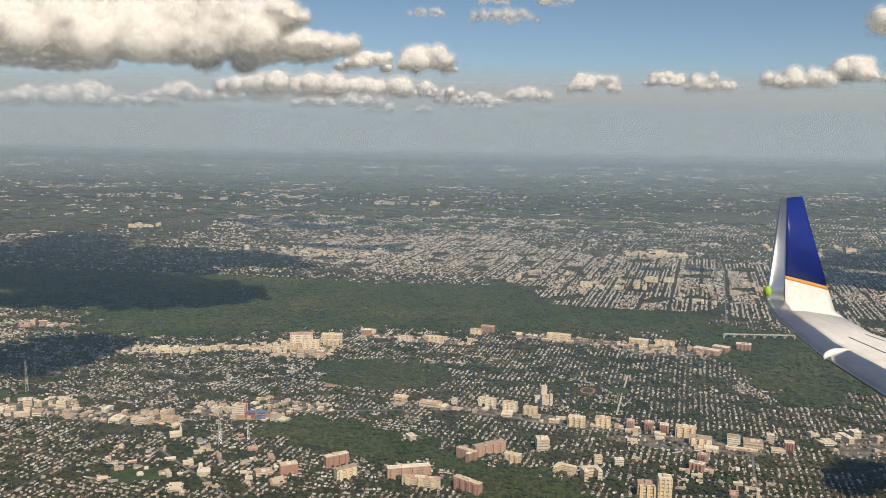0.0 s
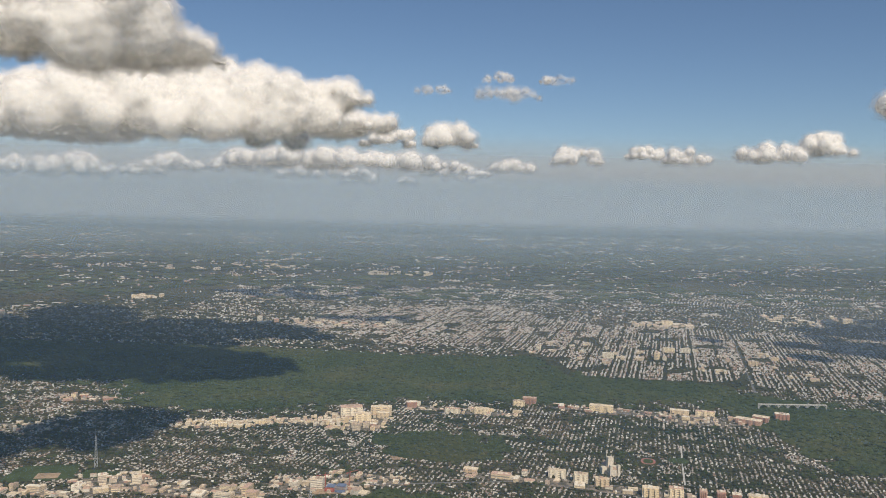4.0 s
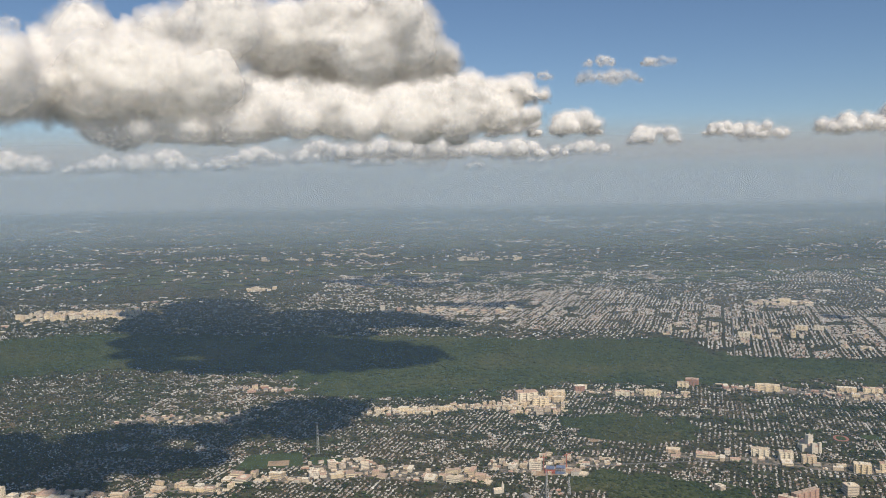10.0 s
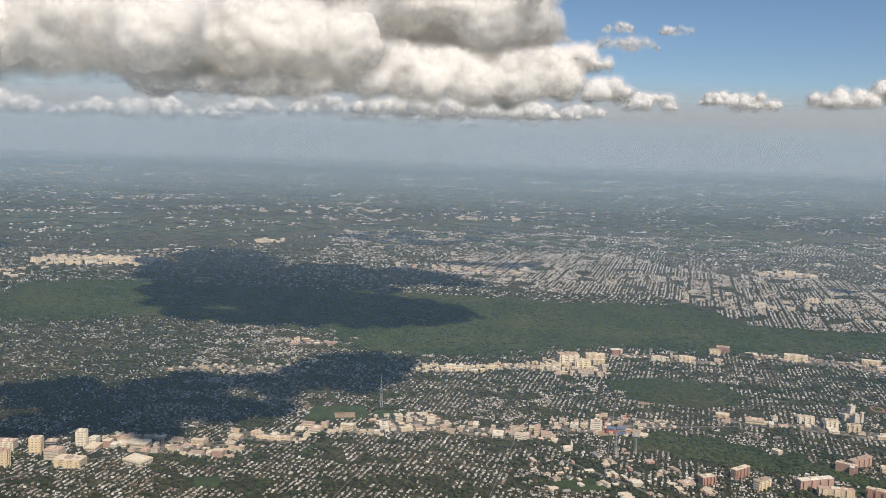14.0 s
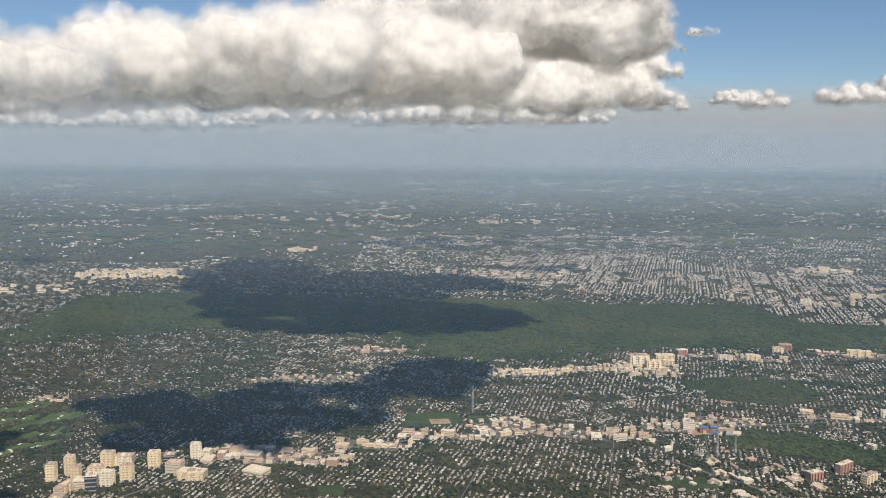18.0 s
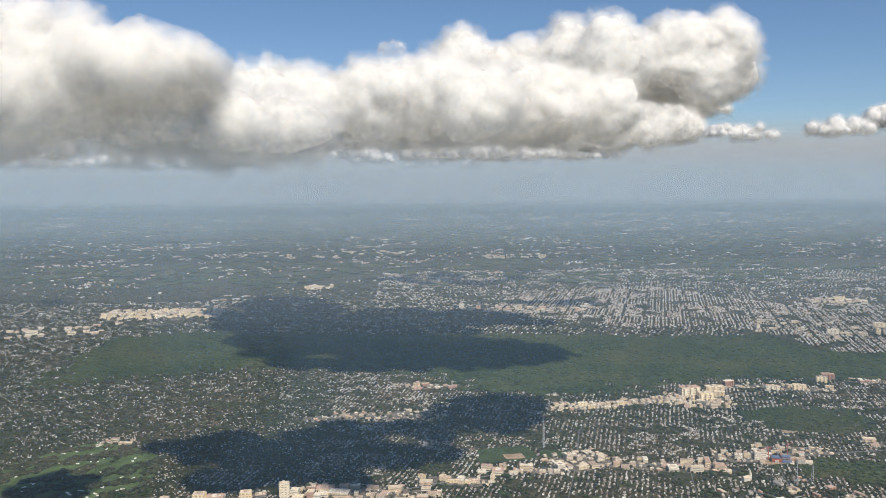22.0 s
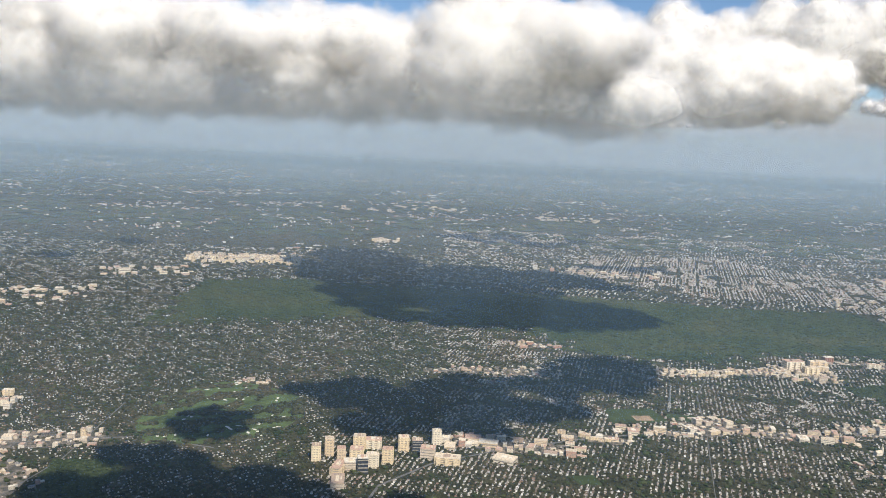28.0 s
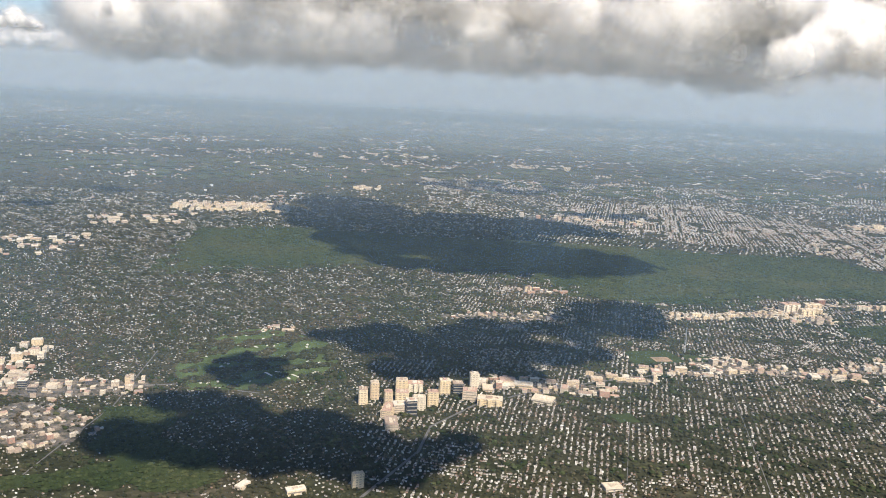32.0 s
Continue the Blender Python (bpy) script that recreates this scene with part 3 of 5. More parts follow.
for k in range(13):
    cx, cy = -1500 + 130 * k + r.uniform(-40, 40), r.uniform(1600, 2000)
    half, base = r.uniform(26, 60), 146 + r.uniform(0, 16)
    cloud(base, heap(cx, cy, half, half * 0.5, base, r.uniform(12, 26), 12, 600 + k), "low distant cumulus cloud in the haze", 3.2, 3.0, (6, 2.4, 0.8))
for k, (cx, cy, half, base, tall) in enumerate([(40, 830, 36, 206, 8), (89, 830, 17, 221, 6), (30, 830, 19, 222, 6), (-32, 830, 19, 209, 5), (-219, 216, 3.5, 148, 3), (-590, 600, 16, 124, 12), (-457, 410, 11, 120, 8)]):
    cloud(base, heap(cx, cy, half, half * 0.5, base, tall, 18, 400 + k), "thin torn scrap of pale cloud", max(0.5, half / 18), max(0.4, half / 18), (2.0, 2.0, 0.5) if half > 5 else (0.6, 0.6, 0.2), solid=False)


# ---- woods, street trees and houses ----
def dome():
    a = np.arange(5) * math.pi * 0.4
    low = np.stack([0.75 * np.cos(a), 0.75 * np.sin(a), 0 * a], -1)
    mid = np.stack([np.cos(a + 0.6), np.sin(a + 0.6), 0 * a + 0.58], -1)
    v = np.vstack([low, mid, [[0, 0, 1.0]]])
    i = np.arange(5)
    j = (i + 1) % 5
    return v, [np.stack([i, j, j + 5, i + 5], -1), np.stack([i + 5, j + 5, 0 * i + 10], -1)]


DOME, DOME_FACES = dome()
HOUSE = np.array([[-.5, -.5, 0], [.5, -.5, 0], [.5, .5, 0], [-.5, .5, 0], [-.5, -.5, .62], [.5, -.5, .62], [.5, .5, .62], [-.5, .5, .62], [-.5, 0, 1], [.5, 0, 1]])
HOUSE_FACES = [np.array([[0, 1, 5, 4], [2, 3, 7, 6]]), np.array([[1, 2, 6, 9, 5], [3, 0, 4, 8, 7]]), np.array([[4, 5, 9, 8], [6, 7, 8, 9]])]
BLOCK = np.array([[-.5, -.5, 0], [.5, -.5, 0], [.5, .5, 0], [-.5, .5, 0], [-.5, -.5, 1], [.5, -.5, 1], [.5, .5, 1], [-.5, .5, 1]])
BLOCK_FACES = [np.array([[0, 1, 5, 4], [1, 2, 6, 5], [2, 3, 7, 6], [3, 0, 4, 7]]), np.array([[4, 5, 6, 7]])]
CLEAR = [(52, 338, 5.5), (33, 323, 4.0), (-68, 299, 4.5), (-90, 279, 2.4)]    # squares kept free of houses and trees: (x, y, half)


def free_of(x, y):
    """Sites that no large building, road or lawn takes up."""
    ok = np.ones(len(x), bool)
    for pts, wide in ROADS:
        for (ax, ay), (bx, by) in zip(pts, pts[1:]):
            t = np.clip(((x - ax) * (bx - ax) + (y - ay) * (by - ay)) / ((bx - ax) ** 2 + (by - ay) ** 2), 0, 1)
            ok &= np.hypot(x - ax - t * (bx - ax), y - ay - t * (by - ay)) > wide * 0.5 + 0.35
    for poly in LAWNS:
        ok &= ~inside(poly, x, y)
    for poly in PAVED:
        ok &= ~inside(poly, x, y) | (np.sin(x * 91.7 + y * 37.3) * 43758.5 % 1 < 0.22)
    for cx, cy, half in CLEAR:
        ok &= (abs(x - cx) > half) | (abs(y - cy) > half)
    return ok


def frayed(poly, x, y, size=7.0):
    """Like inside(), with a ragged rim."""
    return inside(poly, x + size * 2 * (lumps(x, y, 21, 61) - 0.5), y + size * 2 * (lumps(x, y, 17, 62) - 0.5))


def wooded(x, y):
    return frayed(FOREST, x, y, 11) | frayed(WOOD_NEAR, x, y, 5) | frayed(WOOD_MID, x, y, 6) | frayed(WOOD_SOUTH, x, y, 3)


def groves(x, y):
    """Pockets of trees among the houses."""
    return 0.6 * lumps(x, y, 26, 71) + 0.4 * lumps(x, y, 9, 72) > 0.62


def open_land(x, y):
    return inside(GOLF, x, y) | inside(PARK, x, y)


def trees(name, count, x0, x1, y0, y1, r0, r1, keep, leaf, label, squash=0.9):
    x, y = rng.uniform(x0, x1, count), rng.uniform(y0, y1, count)
    ok = seen_wedge(x, y) & keep(x, y) & free_of(x, y)
    x, y = x[ok], y[ok]
    r = rng.uniform(r0, r1, len(x))
    ob = scatter(name, DOME, DOME_FACES, None, np.stack([x, y, 0 * x - 0.02], -1),
                 np.stack([r, r * rng.uniform(0.8, 1.2, len(x)), r * squash * rng.uniform(0.8, 1.3, len(x))], -1), rng.uniform(0, 6.3, len(x)), [leaf], 0.2)
    return tagged(ob, label, "trees", kind="stuff")


def rows(angle, pitch, gap, x0, x1, y0, y1, drop, wobble=0.0, set_back=0.23, cross=0.45):
    """House sites in rows on both sides of parallel streets: x, y and turn."""
    c, s = math.cos(angle), math.sin(angle)
    span = math.hypot(x1 - x0, y1 - y0)
    mx, my = (x0 + x1) / 2, (y0 + y1) / 2
    u = np.arange(-span / 2, span / 2, pitch)
    v = np.arange(-span / 2, span / 2, gap)
    uu, vv = np.meshgrid(u, v)
    uu, vv = uu.ravel(), vv.ravel()
    sites = []
    for side in (-1, 1):
        a = uu + side * pitch * set_back + rng.normal(0, pitch * 0.045, len(uu))
        b = vv + rng.normal(0, 0.2, len(vv))
        a = a + wobble * np.sin(b / 31.0 + uu * 0.02)
        block = np.floor(vv / 17.0) * 37.7 + np.floor(uu / pitch) * 11.3 + side * 3.1
        thin = drop + 0.55 * np.clip(np.sin(block * 12.9898) * 43758.5453 % 1 - 0.62, 0, 1)
        keep = (rng.random(len(a)) > thin) & (np.abs((vv / 17.0) % 1 - 0.5) < cross)
        x, y = mx + a * c + b * s, my - a * s + b * c
        box_ok = (x > x0) & (x < x1) & (y > y0) & (y < y1)
        sites.append(np.stack([x, y, np.full(len(x), -angle + (0 if side > 0 else math.pi))], -1)[keep & box_ok])
    return np.vstack(sites)


def houses(name, sites, size, mats, label, flat_roof=False):
    x, y, turn = sites.T
    n = len(x)
    w, d, h = rng.uniform(0.65, 1.1, n) * size * rng.choice([1, 1, 1, 1.5], n), rng.uniform(0.65, 1.0, n) * size, rng.uniform(0.55, 0.85, n) * size
    proto, faces, fm = (BLOCK, BLOCK_FACES, [0, 1]) if flat_roof else (HOUSE, HOUSE_FACES, [0, 0, 1])
    ob = scatter(name, proto, faces, fm, np.stack([x, y, 0 * x - 0.01], -1), np.stack([w, d, h], -1),
                 turn + rng.normal(0, 0.06, n) + rng.choice([0, math.pi / 2], n), mats)
    return tagged(ob, label, "houses", kind="stuff")


def suburb(x, y):
    return ~wooded(x, y) & ~open_land(x, y) & ~inside(GRID, x, y)


def west_side(x, y):
    return (x < -255) & (y > 300) | (x < -300)


# ---- larger buildings, each a thing of its own ----
def building(name, w, d, h, wall, roof, label, category, bands, penthouse=True, wings=0, bays=0):
    """A block with a parapet roof, window bands, projecting bays and a plant room, about the origin."""
    top = tagged(new(name), label, category)
    bm = bmesh.new()
    box(bm, -w / 2, w / 2, -d / 2, d / 2, 0, h)
    for k in range(wings):
        x = (k + 0.5) / wings * w - w / 2
        box(bm, x - w * 0.22 / wings, x + w * 0.22 / wings, -d / 2 - d * 0.2, d / 2 + d * 0.2, 0, h * (0.93 + 0.04 * (k % 2)))
    for k in range(bays):
        x = (k + 0.5) / bays * w - w / 2
        box(bm, x - w * 0.2 / bays, x + w * 0.2 / bays, -d / 2 - 0.16, d / 2 + 0.16, 0, h * 0.96)
        y = (k + 0.5) / bays * d - d / 2
        box(bm, -w / 2 - 0.16, w / 2 + 0.16, y - d * 0.2 / bays, y + d * 0.2 / bays, 0, h * 0.96)
    part("wall", bm, wall, top)
    bm = bmesh.new()
    box(bm, -w / 2 - 0.03, w / 2 + 0.03, -d / 2 - 0.03, d / 2 + 0.03, h + 0.004, h + 0.06)
    for s in (-1, 1):
        box(bm, -w / 2 - 0.03, w / 2 + 0.03, s * (d / 2 - 0.04) - 0.07, s * (d / 2 - 0.04) + 0.07, h + 0.06, h + 0.16)
        box(bm, s * (w / 2 - 0.04) - 0.07, s * (w / 2 - 0.04) + 0.07, -d / 2 + 0.1, d / 2 - 0.1, h + 0.06, h + 0.16)
    part("roof", bm, roof, top, "flat gravel roof behind a low parapet")
    for k in range(bands):
        z = (k + 0.4) / bands * h
        bm = bmesh.new()
        for s in (-1, 1):
            y = s * (d / 2 + 0.015)
            box(bm, -w * 0.47, w * 0.47, y - 0.012, y + 0.012, z, z + 0.32 * h / bands)
            x = s * (w / 2 + 0.015)
            box(bm, x - 0.012, x + 0.012, -d * 0.45, d * 0.45, z, z + 0.32 * h / bands)
        part("window_band", bm, GLASS, top)
    if penthouse:
        bm = bmesh.new()
        box(bm, -w * 0.16, w * 0.1, -d * 0.25, d * 0.2, h + 0.06, h + 0.1 + min(0.6, 0.10 * h + 0.15))
        box(bm, w * 0.2, w * 0.32, -d * 0.1, d * 0.15, h + 0.06, h + 0.28)
        part("plant_room", bm, roof, top)
    return top


MADE = []


def stand(proto, x, y, turn=0.0, sx=1.0, sy=1.0, sz=1.0):
    """A copy of a prototype on the ground."""
    m = pose(x, y, 0, 0, 0, turn) @ Matrix.Diagonal((sx, sy, sz, 1))
    CLEAR.append((x, y, 1.0))
    if proto in MADE:
        return copy_thing(proto, m)
    MADE.append(proto)
    proto.matrix_basis = pose(x, y, 0, 0, 0, turn)
    return proto


TOWER = building("apartment_tower", 3.6, 3.0, 6.6, CREAM, GREY_ROOF, "tall cream apartment tower with bands of windows", "tower", 6, True, 0, 3)
SLAB = building("apartment_block", 6.4, 2.2, 3.2, CREAM, GREY_ROOF, "long cream apartment block with a flat roof", "apartment building", 4, True, 3)
BRICKS = building("brick_apartment_block", 7.4, 2.0, 3.4, BRICK, GREY_ROOF, "long red-brick apartment block above dark woods", "apartment building", 4, True, 4)
OFFICE = building("office_block", 4.0, 3.4, 3.6, WHITE, GREY_ROOF, "pale office block with window bands", "office building", 4)
GLASSY = building("glass_office_block", 3.6, 3.2, 5.4, DARK, GREY_ROOF, "dark glass office block", "office building", 4)
SHOPS = building("shop_block", 4.4, 2.6, 1.1, TAN, GREY_ROOF, "low tan shop block with a flat roof", "shop", 1, False, 2)
STORE = building("store_building", 6.0, 4.4, 1.6, CREAM, GREY_ROOF, "wide cream store with a flat light roof", "shop", 1, True)
SCHOOL = building("school_building", 5.6, 2.2, 1.4, BRICK, GREY_ROOF, "low red-brick school with a flat roof", "school", 2, False, 2)



def joined(name, boxes, wall, roof, label, category, gable=False):
    """A building of several blocks (x0, x1, y0, y1, height), each with its own roof and a band of windows."""
    top = tagged(new(name), label, category)
    for x0, x1, y0, y1, h in boxes:
        bm = bmesh.new()
        box(bm, x0, x1, y0, y1, 0, h)
        part("wing", bm, wall, top)
        bm = bmesh.new()
        if gable:
            m = (y0 + y1) / 2
            vs = [bm.verts.new(q) for q in ((x0 - 0.08, y0 - 0.08, h), (x1 + 0.08, y0 - 0.08, h), (x1 + 0.08, y1 + 0.08, h), (x0 - 0.08, y1 + 0.08, h), (x0, m, h + 0.32 * (y1 - y0)), (x1, m, h + 0.32 * (y1 - y0)))]
            for f in ((0, 1, 5, 4), (2, 3, 4, 5), (1, 2, 5), (3, 0, 4), (3, 2, 1, 0)):
                bm.faces.new([vs[i] for i in f])
        else:
            box(bm, x0 - 0.04, x1 + 0.04, y0 - 0.04, y1 + 0.04, h + 0.004, h + 0.1)
            box(bm, x0 + 0.3 * (x1 - x0), x0 + 0.55 * (x1 - x0), y0 + 0.3 * (y1 - y0), y0 + 0.6 * (y1 - y0), h + 0.1, h + 0.32)
        part("roof", bm, roof, top)
        bm = bmesh.new()
        for z in np.arange(0.3, h - 0.15, 0.55):
            box(bm, x0 + 0.12, x1 - 0.12, y0 - 0.02, y0 + 0.01, z, z + 0.2)
            box(bm, x0 - 0.02, x0 + 0.01, y0 + 0.12, y1 - 0.12, z, z + 0.2)
            box(bm, x1 - 0.01, x1 + 0.02, y0 + 0.12, y1 - 0.12, z, z + 0.2)
        part("windows", bm, GLASS, top)
    return top


ELL = joined("corner_block", [(-2.4, 2.4, -1.6, 0.2, 1.9), (0.6, 2.4, 0.203, 2.4, 1.5)], CREAM, GREY_ROOF, "cream corner block of two wings", "apartment building")
STEP = joined("stepped_block", [(-2.2, 0.2, -1.5, 1.5, 2.6), (0.203, 2.6, -1.2, 1.5, 1.4)], TAN, GREY_ROOF, "tan block stepping down to a lower wing", "office building")
COURT = joined("courtyard_block", [(-3.0, 3.0, 0.8, 2.2, 1.7), (-3.0, -1.6, -2.2, 0.797, 1.7), (1.6, 3.0, -2.2, 0.797, 1.7)], CREAM, GREY_ROOF, "cream apartment block round an open court", "apartment building")
HALL = joined("gabled_hall", [(-1.8, 1.8, -0.9, 0.9, 1.0), (-0.5, 0.5, -2.0, -0.903, 0.8)], WHITE, ROOFS, "pale hall with a pitched roof", "hall", True)
CROSS = joined("brick_cross_block", [(-3.4, 3.4, -0.8, 0.8, 3.2), (-2.6, -1.2, 0.803, 2.6, 3.2), (1.2, 2.6, -2.6, -0.803, 3.0)], BRICK, GREY_ROOF, "red-brick apartment block with cross wings", "apartment building")

# single buildings: kind, x, y, turn, width, depth and height factors
S = -16.5
for proto, x, y, turn, sx, sy, sz in [
    (BRICKS, -35, 259, 33, 2.1, 1.0, 0.75), (BRICKS, -13, 252, 14, 1.7, 1.1, 0.95), (BRICKS, 4, 243, -38, 1.2, 1.0, 1.0), (BRICKS, 11, 271, 30, 1.5, 1.0, 1.0), (CROSS, 4, 266, -35, 0.6, 1, 1),
    (BRICKS, -48, 253, 20, 0.7, 1.3, 0.8), (SLAB, -31, 250, 35, 1.2, 1.0, 0.8), (SLAB, -9, 246, -8, 1.7, 0.9, 0.8), (SLAB, 18, 265, -25, 0.8, 1, 0.8),
    (COURT, 33, 258, -30, 0.9, 1.0, 1.8), (COURT, 40, 254, 10, 0.9, 1.0, 1.7), (OFFICE, 28, 276, 5, 0.7, 0.6, 0.7), (OFFICE, 44, 266, 0, 0.6, 0.6, 0.6),
    (OFFICE, 50, 264, 0, 0.7, 0.6, 0.6), (SLAB, 54, 243, -8, 0.9, 1.3, 1.2), (TOWER, 58, 241, -8, 0.70, 0.70, 0.63),
    (SLAB, 12, 317, S, 1.0, 1, 0.9), (SLAB, 20, 312, S, 0.8, 1.2, 1.0), (SLAB, 27, 308, S, 0.8, 1, 0.9), (SLAB, 42, 298, S, 0.9, 1.2, 1.0), (SLAB, 51, 298, S, 0.8, 1.2, 1.0),
    (BRICKS, 60, 296, S, 0.35, 1.3, 0.9), (BRICKS, 66, 295, S, 0.4, 1.3, 0.9), (BRICKS, 71, 294, S, 0.4, 1.3, 0.8), (SLAB, 77, 290, S, 1.0, 1.2, 1.1),
    (SLAB, 80, 283, S, 1.1, 1.6, 0.8), (OFFICE, 91, 284, S, 1.0, 0.8, 0.8), (STORE, 97, 283, S, 0.6, 0.5, 1.0), (OFFICE, 104, 287, S, 0.6, 0.6, 0.7), (BRICKS, 107, 279, S, 0.4, 1.2, 0.9),
    (BRICKS, 73, 262, -30, 0.6, 1.2, 0.7), (BRICKS, 76, 267, -30, 0.4, 1.2, 0.9), (SHOPS, 82, 278, S, 2.2, 0.6, 0.8), (SHOPS, 92, 279, S, 2.2, 0.5, 0.6),
    (STORE, -9, 316, S, 1.2, 0.8, 0.9), (SHOPS, -20, 322, S, 1.2, 1, 1.2), (OFFICE, 0, 318, S, 0.5, 0.6, 0.6), (OFFICE, -14, 281, 30, 0.6, 0.9, 0.5),
    (SLAB, -66, 392, 0, 1.2, 1.6, 1.2), (SLAB, -58, 402, 0, 1.5, 1.6, 1.4), (SLAB, -72, 400, 10, 1.6, 2.2, 1.5), (BRICKS, -44, 420, 10, 0.7, 1.5, 0.8),
    (SLAB, 50, 417, S, 1.8, 1.4, 1.0), (SLAB, 10, 425, S, 0.9, 1.2, 0.9), (BRICKS, 16, 430, S, 0.9, 1.6, 1.0), (SLAB, -10, 409, S, 1.0, 1.1, 0.9), (SLAB, -24, 409, S, 1.1, 1.1, 0.8),
    (BRICKS, 116, 398, -35, 1.6, 2.2, 0.7), (BRICKS, 124, 403, -35, 1.0, 2.0, 0.7), (BRICKS, 135, 405, S, 0.9, 1.6, 1.0), (SLAB, 100, 412, S, 1.4, 1.2, 0.7), (SLAB, 88, 414, S, 1.4, 1.2, 0.7),
    (TOWER, -300, 256, 5, 0.70, 0.88, 0.85), (TOWER, -296, 261, 5, 0.70, 0.88, 0.95), (TOWER, -291, 254, 5, 0.66, 0.88, 0.85), (TOWER, -286, 268, 0, 0.97, 0.97, 0.77),
    (SLAB, -281, 270, 0, 0.8, 1.4, 1.0), (TOWER, -275, 256, 0, 0.88, 0.88, 0.81), (TOWER, -280, 252, 0, 0.97, 0.88, 0.72), (GLASSY, -283, 247, 10, 1.4, 0.6, 0.6), (OFFICE, -287, 249, 10, 1.0, 1.0, 0.9),
    (TOWER, -270, 268, 5, 0.88, 0.88, 0.81), (GLASSY, -265, 269, 5, 0.9, 0.9, 0.75), (TOWER, -258, 276, 5, 0.79, 0.79, 0.81), (OFFICE, -261, 262, -8, 1.1, 1.0, 1.1), (SLAB, -254, 258, -8, 1.2, 1.7, 0.8),
    (TOWER, -286, 258, 0, 1.06, 1.06, 0.63), (SLAB, -291, 246, 80, 1.0, 1.2, 0.9), (OFFICE, -290, 236, 4, 0.9, 2.0, 0.6), (STORE, -236, 257, -25, 1.3, 1.3, 0.9), (STORE, -241, 272, -10, 1.2, 1.0, 0.9),
    (TOWER, -302, 188, 20, 0.88, 0.53, 0.68), (STORE, -228, 190, 10, 0.9, 0.8, 0.7), (STORE, -319, 184, 20, 0.9, 0.6, 0.9), (SHOPS, -334, 187, 60, 1.0, 0.8, 0.9),
    (TOWER, -437, 286, 10, 0.97, 0.88, 0.99), (TOWER, -433, 293, 10, 0.88, 0.88, 0.90), (TOWER, -437, 305, 10, 1.06, 0.88, 0.90), (TOWER, -441, 280, 10, 0.88, 0.88, 0.99), (GLASSY, -423, 258, 8, 0.9, 1, 1.2), (GLASSY, -418, 254, 8, 0.9, 1, 0.9),
    (OFFICE, -426, 262, 8, 0.9, 1, 1.2), (OFFICE, -413, 258, 8, 0.9, 0.9, 0.9), (GLASSY, -402, 263, 8, 0.7, 0.7, 0.6), (TOWER, -388, 262, 8, 0.44, 0.53, 0.54), (OFFICE, -430, 268, 8, 1.0, 1, 1.3),
]:
    towers = -305 < x < -250 and 232 < y < 280
    wide = 1.18 if towers else 1.0
    stand(proto, x - 2.5 * towers, y - 5 * towers, turn, sx * wide, sy * wide, sz * (0.42 if x < -400 else 1.0))

